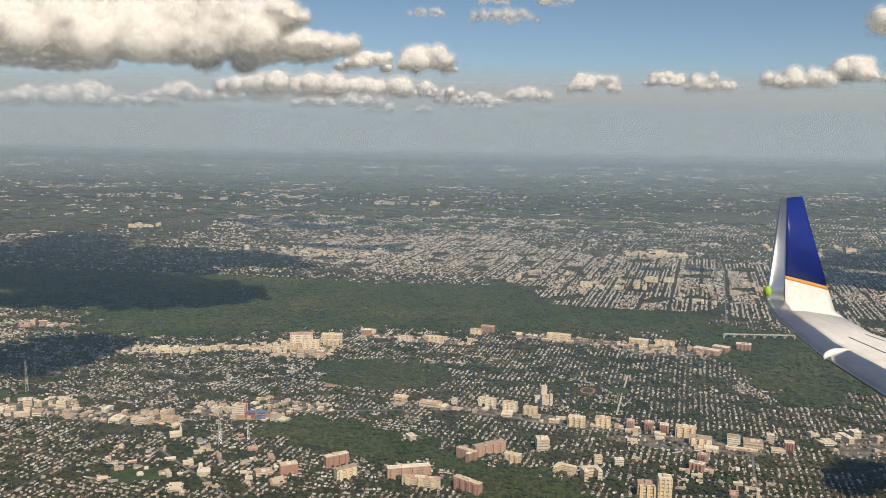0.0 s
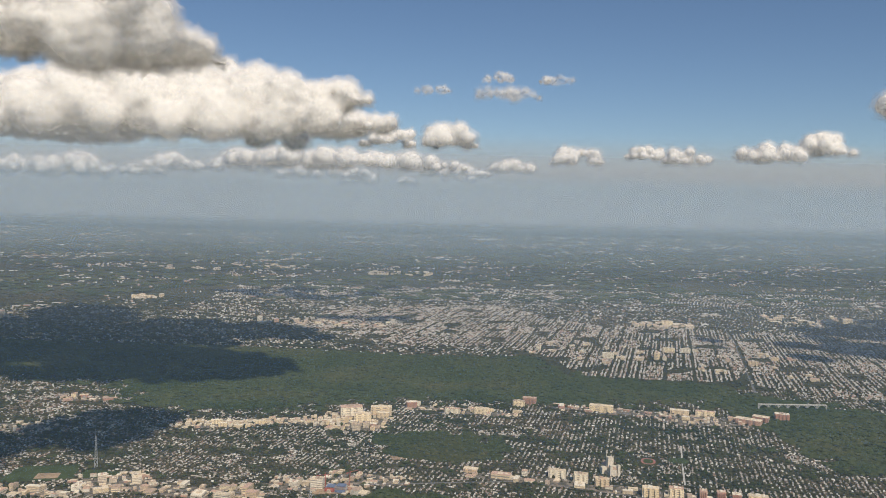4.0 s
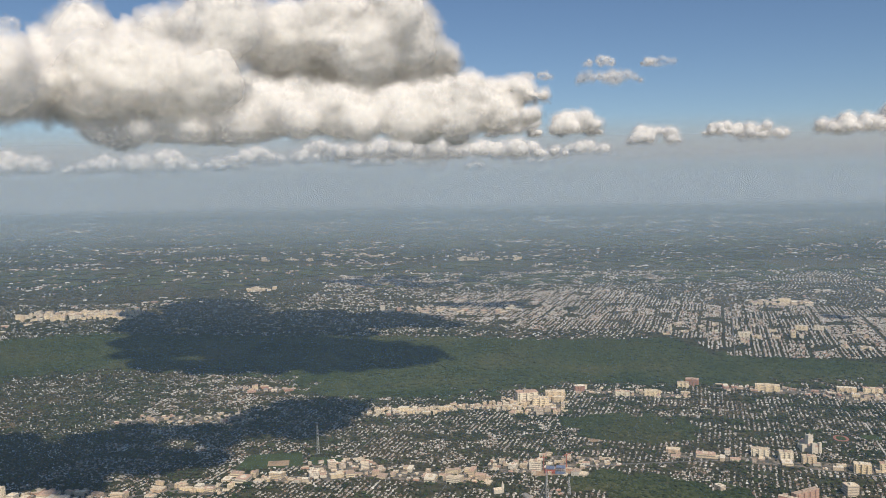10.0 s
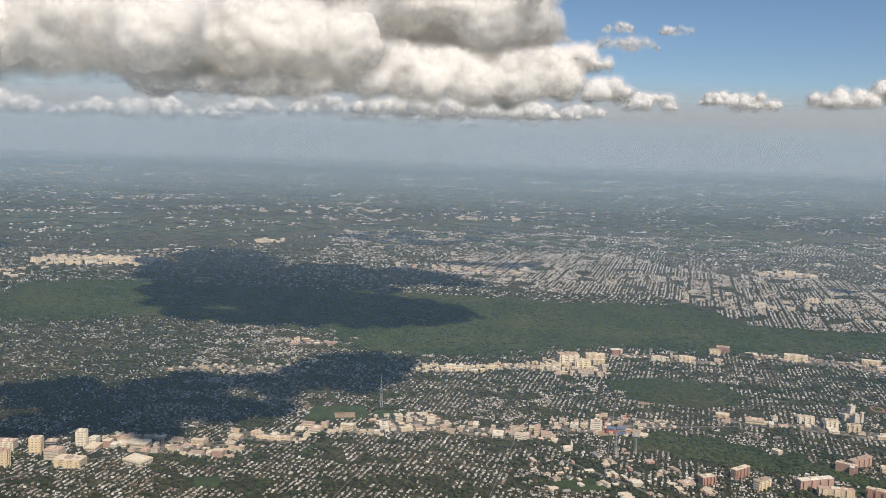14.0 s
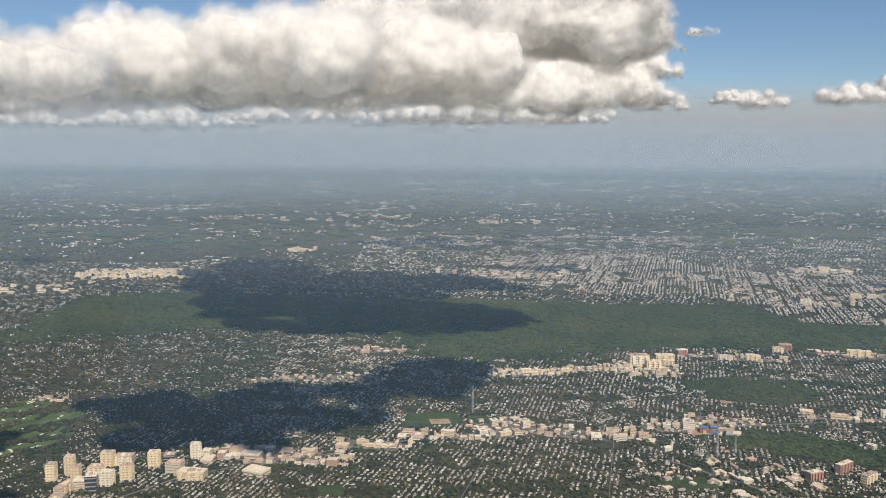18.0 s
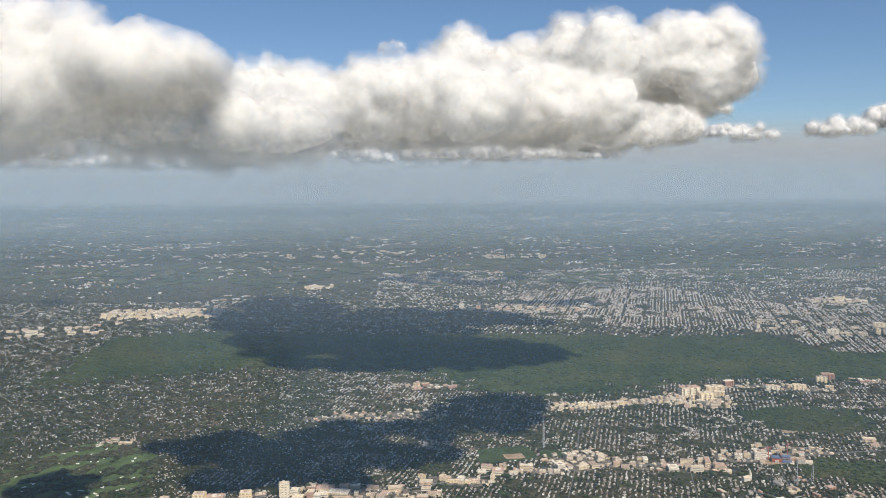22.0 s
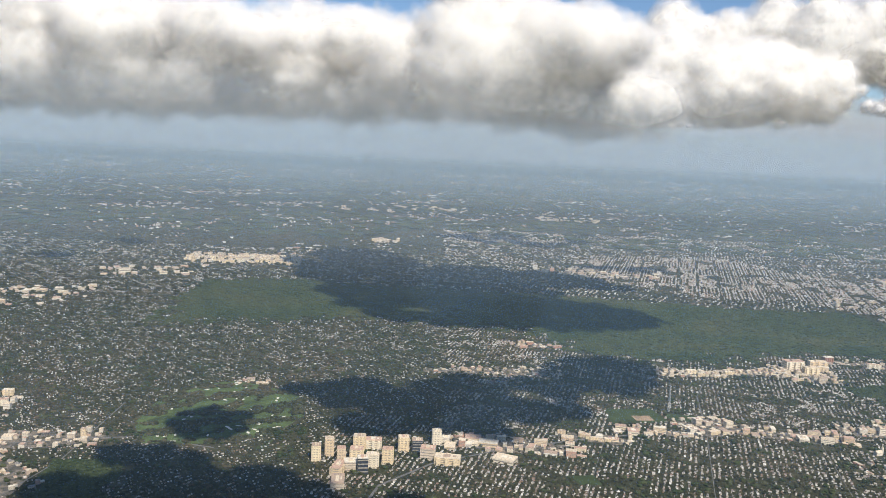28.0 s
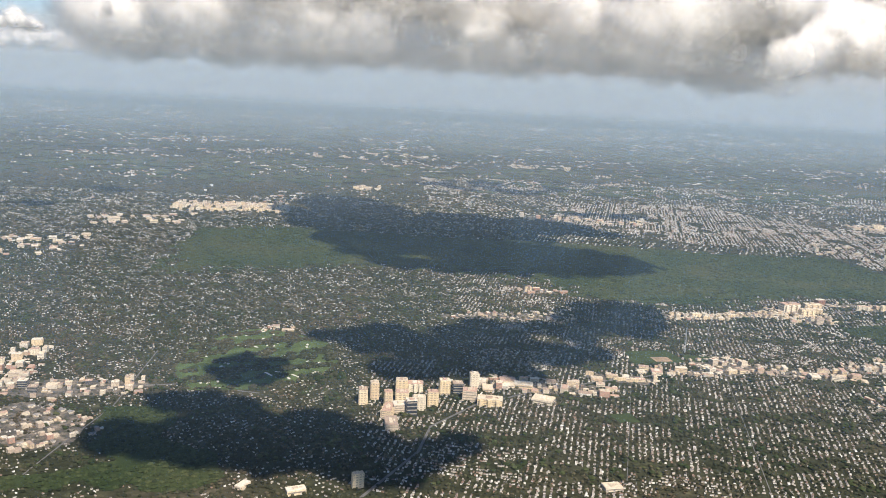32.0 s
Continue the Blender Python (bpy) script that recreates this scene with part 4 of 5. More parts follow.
# clusters of shops, flats and offices: kinds, middle, spread, turn, count, size and height range
CLUSTERS = [
    ((SHOPS, STORE, OFFICE, ELL, STEP), -232, 272, 26, 7, -8, 38, 0.37, 0.88, 0.69, 1.32),
    ((SHOPS, STORE, SLAB), -200, 284, 16, 4, -8, 20, 0.31, 0.72, 0.69, 1.32),
    ((SHOPS, STORE, STEP, ELL), -172, 293, 16, 3, -8, 20, 0.31, 0.72, 0.69, 1.44),
    ((SHOPS, STORE, OFFICE, ELL, STEP), -148, 304, 14, 10, 20, 44, 0.31, 0.72, 0.57, 1.2),
    ((SHOPS, STORE, STEP, ELL), -116, 296, 26, 5, -10, 38, 0.31, 0.8, 0.69, 1.44),
    ((SHOPS, STORE, OFFICE, ELL, STEP), -76, 303, 18, 5, -14, 29, 0.31, 0.8, 0.69, 1.32),
    ((SHOPS, COURT, ELL, STEP), -58, 312, 16, 5, -14, 20, 0.31, 0.64, 0.57, 1.08),
    ((SLAB, COURT, ELL, STEP), -132, 382, 18, 5, 4, 32, 0.37, 0.8, 0.69, 1.14),
    ((SLAB, COURT, STEP, ELL), -96, 390, 18, 5, 8, 29, 0.37, 0.8, 0.69, 1.08),
    ((SLAB, SHOPS, OFFICE, ELL, COURT), -70, 390, 16, 14, -10, 49, 0.37, 0.88, 0.69, 1.2),
    ((SLAB, SHOPS), -20, 414, 30, 5, -14, 29, 0.31, 0.72, 0.57, 0.96),
    ((SHOPS, SCHOOL), 60, 416, 36, 6, -14, 23, 0.31, 0.72, 0.57, 1.08),
    ((SHOPS, COURT, ELL, STEP), 95, 402, 22, 10, -16, 32, 0.31, 0.8, 0.57, 1.08),
    ((SCHOOL, HALL, ELL, SHOPS), -80, 262, 24, 14, 20, 32, 0.31, 0.8, 0.57, 1.2),
    ((STORE, STEP, SHOPS, ELL), -66, 247, 20, 8, 20, 17, 0.31, 0.72, 0.57, 0.96),
    ((STORE, STEP, SHOPS, ELL), 150, 288, 30, 10, 10, 32, 0.31, 0.8, 0.69, 1.2),
    ((COURT, HALL, SCHOOL, ELL), 70, 256, 22, 10, -16, 20, 0.31, 0.72, 0.46, 0.96),
    ((SCHOOL, HALL, ELL, SHOPS), -204, 426, 14, 5, 10, 13, 0.5, 1.12, 0.8, 1.32),
    ((SHOPS, COURT, ELL, STEP), -232, 372, 34, 6, 6, 26, 0.31, 0.72, 0.57, 1.2),
    ((OFFICE, STEP, ELL, SHOPS), -410, 258, 28, 8, 8, 49, 0.31, 0.72, 0.46, 0.96),
    ((SHOPS, HALL, STEP, ELL), -406, 226, 14, 18, 40, 44, 0.31, 0.8, 0.69, 1.2),
    ((OFFICE, SHOPS, STEP), -434, 278, 9, 24, 8, 32, 0.43, 0.8, 0.57, 1.2),
    ((TOWER, SLAB, OFFICE), -428, 686, 48, 22, 5, 120, 0.6, 1.25, 0.45, 0.9),
    ((STORE, SHOPS, STEP), -520, 500, 34, 30, 20, 40, 0.6, 1.1, 0.6, 1.0),
    ((SHOPS, STORE, STEP, ELL), -480, 610, 40, 20, 20, 20, 0.8, 1.4, 0.8, 1.2),
    ((SLAB, STORE, OFFICE), -74, 1180, 45, 22, 0, 26, 1.0, 2.0, 0.35, 0.7),
    ((STORE, STEP, SHOPS, ELL), -270, 1270, 60, 30, 0, 26, 1.2, 2.2, 0.35, 0.7),
    ((OFFICE, SLAB), -316, 848, 14, 14, 0, 12, 0.8, 1.3, 0.5, 1.0),
    ((STORE, SLAB), 165, 716, 26, 10, -10, 18, 0.9, 1.8, 0.5, 0.9),
    ((STORE, OFFICE), -380, 1195, 60, 14, 0, 12, 1.2, 2.0, 0.4, 0.8),
    ((STORE, STEP, SHOPS, ELL), 320, 760, 50, 30, -10, 26, 0.9, 1.8, 0.6, 1.2),
    ((SLAB, COURT, STEP, ELL), 120, 560, 90, 40, -16, 34, 0.7, 1.3, 0.6, 1.1),
    ((SHOPS, STORE, STEP, ELL), -120, 690, 60, 20, 6, 24, 0.8, 1.4, 0.8, 1.3),
    ((SHOPS, STORE, STEP, ELL), -345, 337, 8, 3, 0, 7, 0.31, 0.64, 0.8, 1.2),
    ((SHOPS, STORE, ELL, STEP), 20, 308, 44, 4, -16, 20, 0.3, 0.6, 0.6, 1.1),
    ((SHOPS, STORE, ELL, STEP), 78, 283, 26, 6, -10, 10, 0.3, 0.6, 0.6, 1.1),
]
for kinds, cx, cy, rx, ry, turn, count, s0, s1, h0, h1 in CLUSTERS:
    r = np.random.default_rng(int(abs(cx) * 7 + cy))
    if STORE in kinds and cy < 330:         # shopping streets: wide, low and of every size
        s0, s1, h0, h1, count = s0 * 0.9, s1 * 1.55, h0 * 0.75, h1 * 0.85, int(count * 0.85)
    made, tries = [], 0
    while len(made) < count and tries < 4000:
        tries += 1
        u, v = r.uniform(-1, 1, 2)
        a = radians(turn)
        x, y = cx + u * rx * math.cos(a) - v * ry * math.sin(a), cy + u * rx * math.sin(a) + v * ry * math.cos(a)
        f = r.uniform(s0, s1)
        if any(abs(x - p) + abs(y - q) < 4.6 * f + g for p, q, g in made) or any(abs(x - p) < 4 * f and abs(y - q) < 4 * f for p, q, _ in CLEAR if (p, q) not in {(m[0], m[1]) for m in made}):
            continue
        made.append((x, y, 0))
        made[-1] = (x, y, 2.0 * f)
        stand(kinds[r.integers(len(kinds))], x, y, turn + r.choice([0, 90]) + r.normal(0, 4), f, f * r.uniform(0.8, 1.2), f * r.uniform(h0, h1))

# paved ground and car parks between the shops
for k, (kinds, cx, cy, rx, ry, turn, *_) in enumerate(CLUSTERS):
    if cy > 480 or rx < 10 or cy < 265 and cx > -150:
        continue
    r = np.random.default_rng(900 + k)
    ring = []
    for j in range(18):
        a, f = 2 * math.pi * j / 18, r.uniform(0.75, 1.12)
        u, v = rx * 1.05 * f * math.cos(a), (ry * 1.1 + 1) * f * math.sin(a)
        q = radians(turn)
        ring.append((cx + u * math.cos(q) - v * math.sin(q), cy + u * math.sin(q) + v * math.cos(q)))
    PAVED.append(ring)
    flat("pavement", ring, 0.008 + 0.0005 * k, PAVING, "grey and tan paved ground and car parks", category="pavement")


def block_turn(x, y, wide, deep):
    """A number for each block of the plan, from 0 to 1, that says which way its rows run."""
    c, q = math.cos(STREET), math.sin(STREET)
    u, v = np.floor((x * c - y * q) / wide), np.floor((x * q + y * c) / deep)
    return np.sin(u * 12.9898 + v * 78.233) * 43758.5453 % 1


# the districts of houses
near = np.vstack([rows(STREET, 4.0, 0.8, -300, 260, 180, 470, 0.2, 0.8), rows(STREET + math.pi / 2, 4.0, 0.8, -300, 260, 180, 470, 0.2, 0.8)])
along = np.arange(len(near)) < len(near) / 2
near = near[(block_turn(near[:, 0], near[:, 1], 30, 22) < 0.86) == along]
near = near[suburb(near[:, 0], near[:, 1]) & ~west_side(near[:, 0], near[:, 1]) & ~groves(near[:, 0], near[:, 1])]
west = rows(radians(48), 4.4, 0.9, -760, -240, 170, 760, 0.48, 2.0)
west = west[suburb(west[:, 0], west[:, 1]) & west_side(west[:, 0], west[:, 1]) & ~groves(west[:, 0], west[:, 1])]
north = rows(radians(24), 7.0, 1.6, -560, 560, 560, 1000, 0.5, 4.0)
north = north[suburb(north[:, 0], north[:, 1]) & ~west_side(north[:, 0], north[:, 1]) & ~groves(north[:, 0] * 0.6, north[:, 1] * 0.6)]
city = np.vstack([rows(STREET, 5.6, 0.9, -170, 430, 420, 860, 0.22, 0.0, 0.2, 0.42), rows(STREET + math.pi / 2, 5.6, 0.9, -170, 430, 420, 860, 0.22, 0.0, 0.2, 0.42)])
along = np.arange(len(city)) < len(city) / 2
city = city[inside(GRID, city[:, 0], city[:, 1]) & ((block_turn(city[:, 0], city[:, 1], 26, 34) < 0.62) == along) & (lumps(city[:, 0], city[:, 1], 40, 14) > 0.2)]


def cull(s):
    x, y = s[:, 0], s[:, 1]
    return s[seen_wedge(x, y) & free_of(x, y)]


near, west, north, city = cull(near), cull(west), cull(north), cull(city)
houses("suburban_houses", near, 0.70, [WALLS, ROOFS], "rows of small pale houses among street trees")
houses("suburban_houses", west, 0.56, [WALLS, ROOFS], "small detached houses along slanting tree-lined streets")
houses("suburban_houses", north, 1.15, [WALLS, ROOFS], "scattered houses among trees beyond the forest")
houses("terrace_houses", city, 0.86, [ROW_WALLS, ROW_ROOFS], "close rows of pale and brick terrace houses", True)

trees("street_trees", 48000, -480, 260, 170, 340, 0.34, 0.76, lambda x, y: suburb(x, y) & (lumps(x, y, 26, 3) > 0.1), LEAF, "dense green street and garden trees", 1.15)
trees("street_trees", 33000, -620, 330, 340, 520, 0.55, 1.1, lambda x, y: suburb(x, y) & (lumps(x, y, 34, 4) > 0.12), LEAF, "green street and garden trees", 1.0)
trees("street_trees", 17000, -780, 480, 520, 860, 1.0, 2.2, lambda x, y: suburb(x, y), LEAF, "green trees among far houses", 0.7)
trees("street_trees", 16000, -170, 430, 420, 860, 0.6, 1.1, lambda x, y: inside(GRID, x, y), LEAF, "sparse green trees between terraces", 1.0)
trees("grove_trees", 30000, -620, 330, 190, 480, 0.5, 1.15, lambda x, y: suburb(x, y) & groves(x, y), WOODS, "pockets of leafy trees among the houses", 1.0)
trees("forest_trees", 80000, -440, 270, 320, 610, 0.6, 1.5, lambda x, y: frayed(FOREST, x, y, 11), WOODS, "unbroken spring-green woodland canopy", 0.75)
trees("forest_trees", 60000, -410, 60, 178, 380, 0.5, 1.0, lambda x, y: wooded(x, y) & ~frayed(FOREST, x, y, 11), WOODS, "dense green wood beside the apartment blocks", 0.85)
trees("far_trees", 9000, -1500, 1200, 860, 1900, 4, 11, lambda x, y: lumps(x, y, 240, 5) > 0.3, WOODS, "far tree cover fading into the haze", 0.25)
trees("course_trees", 9000, -380, -310, 255, 342, 0.45, 0.95, lambda x, y: inside(GOLF, x, y) & (lumps(x, y, 14, 9) > 0.5), LEAF, "lines of trees between golf fairways", 1.0)


def canopy(name, poly, step, low, high, ragged, label):
    """A bumpy sheet of leaves between the tree crowns of a wood."""
    xs, ys = zip(*poly)
    gx, gy = np.arange(min(xs), max(xs), step), np.arange(min(ys), max(ys), step)
    x, y = (a.ravel() for a in np.meshgrid(gx, gy))
    z = low + (high - low) * (0.5 * lumps(x, y, 5.0, 51) + 0.5 * lumps(x, y, 17.0, 52)) + rng.uniform(-0.12, 0.12, len(x))
    i, j = np.meshgrid(np.arange(len(gx) - 1), np.arange(len(gy) - 1))
    a = (j * len(gx) + i).ravel()
    a = a[frayed(poly, x[a] + step / 2, y[a] + step / 2, ragged)]
    ob = new(name, fast_mesh(name, np.stack([x, y, z], -1), [np.stack([a, a + 1, a + 1 + len(gx), a + len(gx)], -1)], [WOODS], None, True))
    return tagged(ob, label, "trees", kind="stuff")


canopy("forest_understorey", FOREST, 2.2, 0.1, 0.5, 11, "lower leaves between the crowns of the forest")
for poly, ragged in ((WOOD_NEAR, 5), (WOOD_MID, 6), (WOOD_SOUTH, 3)):
    canopy("wood_understorey", poly, 1.0, 0.05, 0.3, ragged, "lower leaves between the crowns of a wood")

# small houses and sheds of the far suburbs
x, y = rng.uniform(-1100, 800, 20000), rng.uniform(690, 1500, 20000)
ok = (0.6 * lumps(x, y, 120, 16) + 0.4 * lumps(x, y, 30, 18) > 0.69) & seen_wedge(x, y) & ~inside(GRID, x, y)
x, y = x[ok], y[ok]
n = len(x)
tagged(scatter("far_houses", BLOCK, BLOCK_FACES, [0, 1], np.stack([x, y, 0 * x - 0.02], -1),
               np.stack([rng.uniform(0.8, 2.4, n), rng.uniform(0.8, 2.2, n), rng.uniform(0.6, 1.1, n) + 0.5 * (y > 860)], -1), rng.uniform(0, 3.1, n), [ROW_WALLS, ROOFS]),
       "far small pale houses among trees", "houses", kind="stuff")

# far building specks
x = rng.uniform(-1700, 1400, 22000)
y = rng.uniform(720, 2700, 22000)
ok = (0.6 * lumps(x, y, 300, 6) + 0.8 * lumps(x, y * 2.2, 70, 8) > 0.98) & seen_wedge(x, y) & ~inside(GRID, x, y)
x, y = x[ok], y[ok]
n = len(x)
tagged(scatter("far_buildings", BLOCK, BLOCK_FACES, [0, 1], np.stack([x, y, 0 * x - 0.02], -1),
               np.stack([rng.uniform(1.5, 7, n), rng.uniform(1.5, 6, n), rng.uniform(0.5, 1.4, n)], -1), rng.uniform(0, 3.1, n), [ROW_WALLS, ROW_ROOFS]),
       "far pale buildings in loose clusters", "buildings", kind="stuff")



# ---- roads, fields and the golf course ----
def road(name, points, width, material, label, z=0.02):
    """A flat road along a line of the plan, as a strip with thickness."""
    bm = bmesh.new()
    pts = [Vector((x, y, 0)) for x, y in points]
    rails = []
    for i, p in enumerate(pts):
        d = (pts[min(i + 1, len(pts) - 1)] - pts[max(i - 1, 0)]).normalized()
        n = Vector((-d.y, d.x, 0)) * width / 2
        rails.append([bm.verts.new(p + n + Vector((0, 0, h))) for h in (z, z - 0.03)] + [bm.verts.new(p - n + Vector((0, 0, h))) for h in (z, z - 0.03)])
    for a, b in zip(rails, rails[1:]):
        bm.faces.new((a[0], a[2], b[2], b[0]))
        bm.faces.new((a[1], a[0], b[0], b[1]))
        bm.faces.new((a[2], a[3], b[3], b[2]))
    bmesh.ops.recalc_face_normals(bm, faces=bm.faces[:])
    return tagged(part(name, bm, material, None), label, "road", kind="structure")


for k, (pts, wide) in enumerate(ROADS):
    road(f"road_{k + 1}", pts, wide, CONCRETE if k in (1, 3) else ASPHALT, "pale paved avenue between trees" if k in (1, 3) else "grey asphalt main road")

flat("golf_course", GOLF, 0.03, FAIRWAY, "mown green golf course among trees")
flat("park_lawn", PARK, 0.03, GRASS, "open mown park lawn")
for k, poly in enumerate(LAWNS):
    flat(f"lawn_{k + 1}", poly, 0.035, (GRASS, EARTH)[k in (2, 5, 7)], ("open green lawn", "bare brown earth")[k in (2, 5, 7)])


def blob(bm, x, y, z, rx, ry, turn, r, sides=12):
    c, s = math.cos(turn), math.sin(turn)
    vs = []
    for k in range(sides):
        a, f = 2 * math.pi * k / sides, r.uniform(0.75, 1.15)
        u, v = rx * f * math.cos(a), ry * f * math.sin(a)
        vs.append(bm.verts.new((x + u * c - v * s, y + u * s + v * c, z)))
    bm.faces.new(vs)


r = np.random.default_rng(12)
made = 0
while made < 80:
    x, y = r.uniform(-378, -314), r.uniform(258, 338)
    if not inside(GOLF, np.array([x]), np.array([y]))[0]:
        continue
    bm = bmesh.new()
    blob(bm, x, y, 0.05, r.uniform(0.7, 1.6), r.uniform(0.4, 0.75), r.uniform(0, 3), r)
    tagged(part("sand_bunker", bm, SAND, None), "pale sand bunker on the golf course", "bunker", "golf bunkers", "structure")
    made += 1
for k in range(7):
    bm = bmesh.new()
    x, y = -368 + k * 7.5, 285 + 24 * math.sin(k * 1.9)
    blob(bm, x, y, 0.042, r.uniform(5, 9), r.uniform(1.2, 2.2), r.uniform(0.4, 1.4), r, 16)
    tagged(part("fairway", bm, GRASS, None), "darker green strip of a fairway", "fairway", "fairways", "structure")

# running track and pitch beside the church
sports = tagged(new("sports_ground"), "red running track round a green pitch", "sports field")
for name, rx, ry, z, mat in (("track", 2.9, 3.9, 0.04, TRACK), ("pitch", 1.9, 2.9, 0.05, GRASS)):
    bm = bmesh.new()
    ring = [bm.verts.new((rx * math.copysign(abs(math.cos(a)) ** 0.7, math.cos(a)), ry * math.copysign(abs(math.sin(a)) ** 0.8, math.sin(a)), z)) for a in np.linspace(0, 2 * math.pi, 33)[:-1]]
    low = bmesh.ops.extrude_face_region(bm, geom=[bm.faces.new(ring)])
    bmesh.ops.translate(bm, verts=[v for v in low["geom"] if isinstance(v, bmesh.types.BMVert)], vec=(0, 0, -0.05))
    part(name, bm, mat, sports)
sports.matrix_basis = pose(52, 338, 0, 0, 0, -16.5)


def church():
    top = tagged(new("church"), "pale stone cathedral with a tall square crossing tower", "church")
    for name, dims in (("nave", [(-1.3, 1.3, -4.5, 4.5, 0, 2.6)]), ("aisle", [(-2.2, -1.3, -4.2, 4.2, 0, 1.5)]), ("aisle", [(1.3, 2.2, -4.2, 4.2, 0, 1.5)]), ("transept", [(-3.4, 3.4, -0.9, 0.9, 0, 2.5)]),
                       ("crossing_tower", [(-1.1, 1.1, -1.1, 1.1, 2.4, 6.2)])):
        bm = bmesh.new()
        for d in dims:
            box(bm, *d)
        part(name, bm, STONE, top)
    for sx in (-1, 1):
        bm = bmesh.new()
        box(bm, sx * 1.5 - 0.55, sx * 1.5 + 0.55, -5.2, -4.0, 0, 4.4)
        part("west_tower", bm, STONE, top)
        for sy in (-1, 1):
            bm = bmesh.new()
            bmesh.ops.create_cone(bm, segments=4, radius1=0.22, radius2=0.02, depth=0.9, cap_ends=True, matrix=Matrix.Translation((sx * 0.95, sy * 0.95, 6.6)))
            part("pinnacle", bm, STONE, top)
    bm = bmesh.new()
    vs = [bm.verts.new(p) for p in ((-1.4, -4.5, 2.6), (1.4, -4.5, 2.6), (0, -4.5, 3.5), (-1.4, 4.5, 2.6), (1.4, 4.5, 2.6), (0, 4.5, 3.5))]
    for f in ((0, 1, 2), (5, 4, 3), (0, 2, 5, 3), (2, 1, 4, 5)):
        bm.faces.new([vs[i] for i in f])
    part("roof", bm, GREY_ROOF, top, "ridged grey roof")
    return top


church().matrix_basis = pose(33, 323, 0, 0, 0, 12)


def bridge(x0, y0, x1, y1, deck, arches):
    """A long road bridge on round arches over the wooded valley."""
    top = tagged(new("arch_bridge"), "long grey concrete bridge on a row of arches", "bridge")
    a, b = Vector((x0, y0, 0)), Vector((x1, y1, 0))
    length = (b - a).length
    bm = bmesh.new()
    box(bm, 0, length, -0.6, 0.6, deck, deck + 0.25)
    part("deck", bm, CONCRETE, top)
    for s in (-1, 1):
        bm = bmesh.new()
        box(bm, 0, length, s * 0.58 - 0.05, s * 0.58 + 0.05, deck + 0.254, deck + 0.4)
        part("parapet", bm, CONCRETE, top)
    step = length / arches
    for k in range(arches + 1):
        bm = bmesh.new()
        box(bm, k * step - 0.25, k * step + 0.25, -0.5, 0.5, 0, deck - 0.002)
        part("pier", bm, CONCRETE, top)
    for k in range(arches):
        bm = bmesh.new()
        for i in range(8):
            t0, t1 = math.pi * i / 8, math.pi * (i + 1) / 8
            x, y = k * step + step / 2, 0.4
            q = [(x - 0.42 * step * math.cos(t), 0.25 + (deck - 0.3) * math.sin(t)) for t in (t0, t1)]
            lo = [bm.verts.new((px, s * y, pz)) for px, pz in q for s in (-1, 1)]
            hi = [bm.verts.new((px, s * y, pz + 0.22)) for px, pz in q for s in (-1, 1)]
            for f in ((lo[0], lo[1], lo[3], lo[2]), (hi[0], hi[2], hi[3], hi[1]), (lo[0], lo[2], hi[2], hi[0]), (lo[1], hi[1], hi[3], lo[3])):
                bm.faces.new(f)
        part("arch", bm, CONCRETE, top)
    top.matrix_basis = pose(x0, y0, 0, 0, 0, math.degrees(math.atan2(y1 - y0, x1 - x0)))


bridge(133, 428, 168, 428, 2.2, 7)


def mast(x, y, tall, wide):
    """A lattice radio mast."""
    top = tagged(new("radio_mast"), "tall thin grey lattice radio mast", "mast", "radio masts")
    legs = [(wide * math.cos(a), wide * math.sin(a)) for a in (0.3, 0.3 + 2.094, 0.3 + 4.189)]
    for lx, ly in legs:
        bm = bmesh.new()
        low, high = Vector((lx, ly, 0)), Vector((lx * 0.3, ly * 0.3, tall))
        m = (high - low).to_track_quat("Z", "Y").to_matrix().to_4x4()
        bmesh.ops.create_cone(bm, segments=5, radius1=0.09, radius2=0.06, depth=(high - low).length, cap_ends=True, matrix=Matrix.Translation((low + high) / 2) @ m)
        part("leg", bm, STEEL, top)
    levels = 9
    for k in range(levels):
        bm = bmesh.new()
        for i in range(3):
            f0, f1 = 1 - 0.7 * k / levels, 1 - 0.7 * (k + 1) / levels
            p, q = Vector((legs[i][0] * f0, legs[i][1] * f0, tall * k / levels)), Vector((legs[(i + 1) % 3][0] * f1, legs[(i + 1) % 3][1] * f1, tall * (k + 1) / levels))
            m = (q - p).to_track_quat("Z", "Y").to_matrix().to_4x4()
            bmesh.ops.create_cone(bm, segments=4, radius1=0.04, radius2=0.04, depth=(q - p).length, matrix=Matrix.Translation((p + q) / 2) @ m)
        part("brace", bm, STEEL, top)
    bm = bmesh.new()
    bmesh.ops.create_cone(bm, segments=5, radius1=0.06, radius2=0.02, depth=tall * 0.22, cap_ends=True, matrix=Matrix.Translation((0, 0, tall * 1.11)))
    part("antenna", bm, STEEL, top)
    top.matrix_basis = pose(x, y, 0)


mast(-74, 273, 9.5, 0.8)
mast(-160, 320, 12, 0.7)
mast(-66, 277, 6, 0.6)


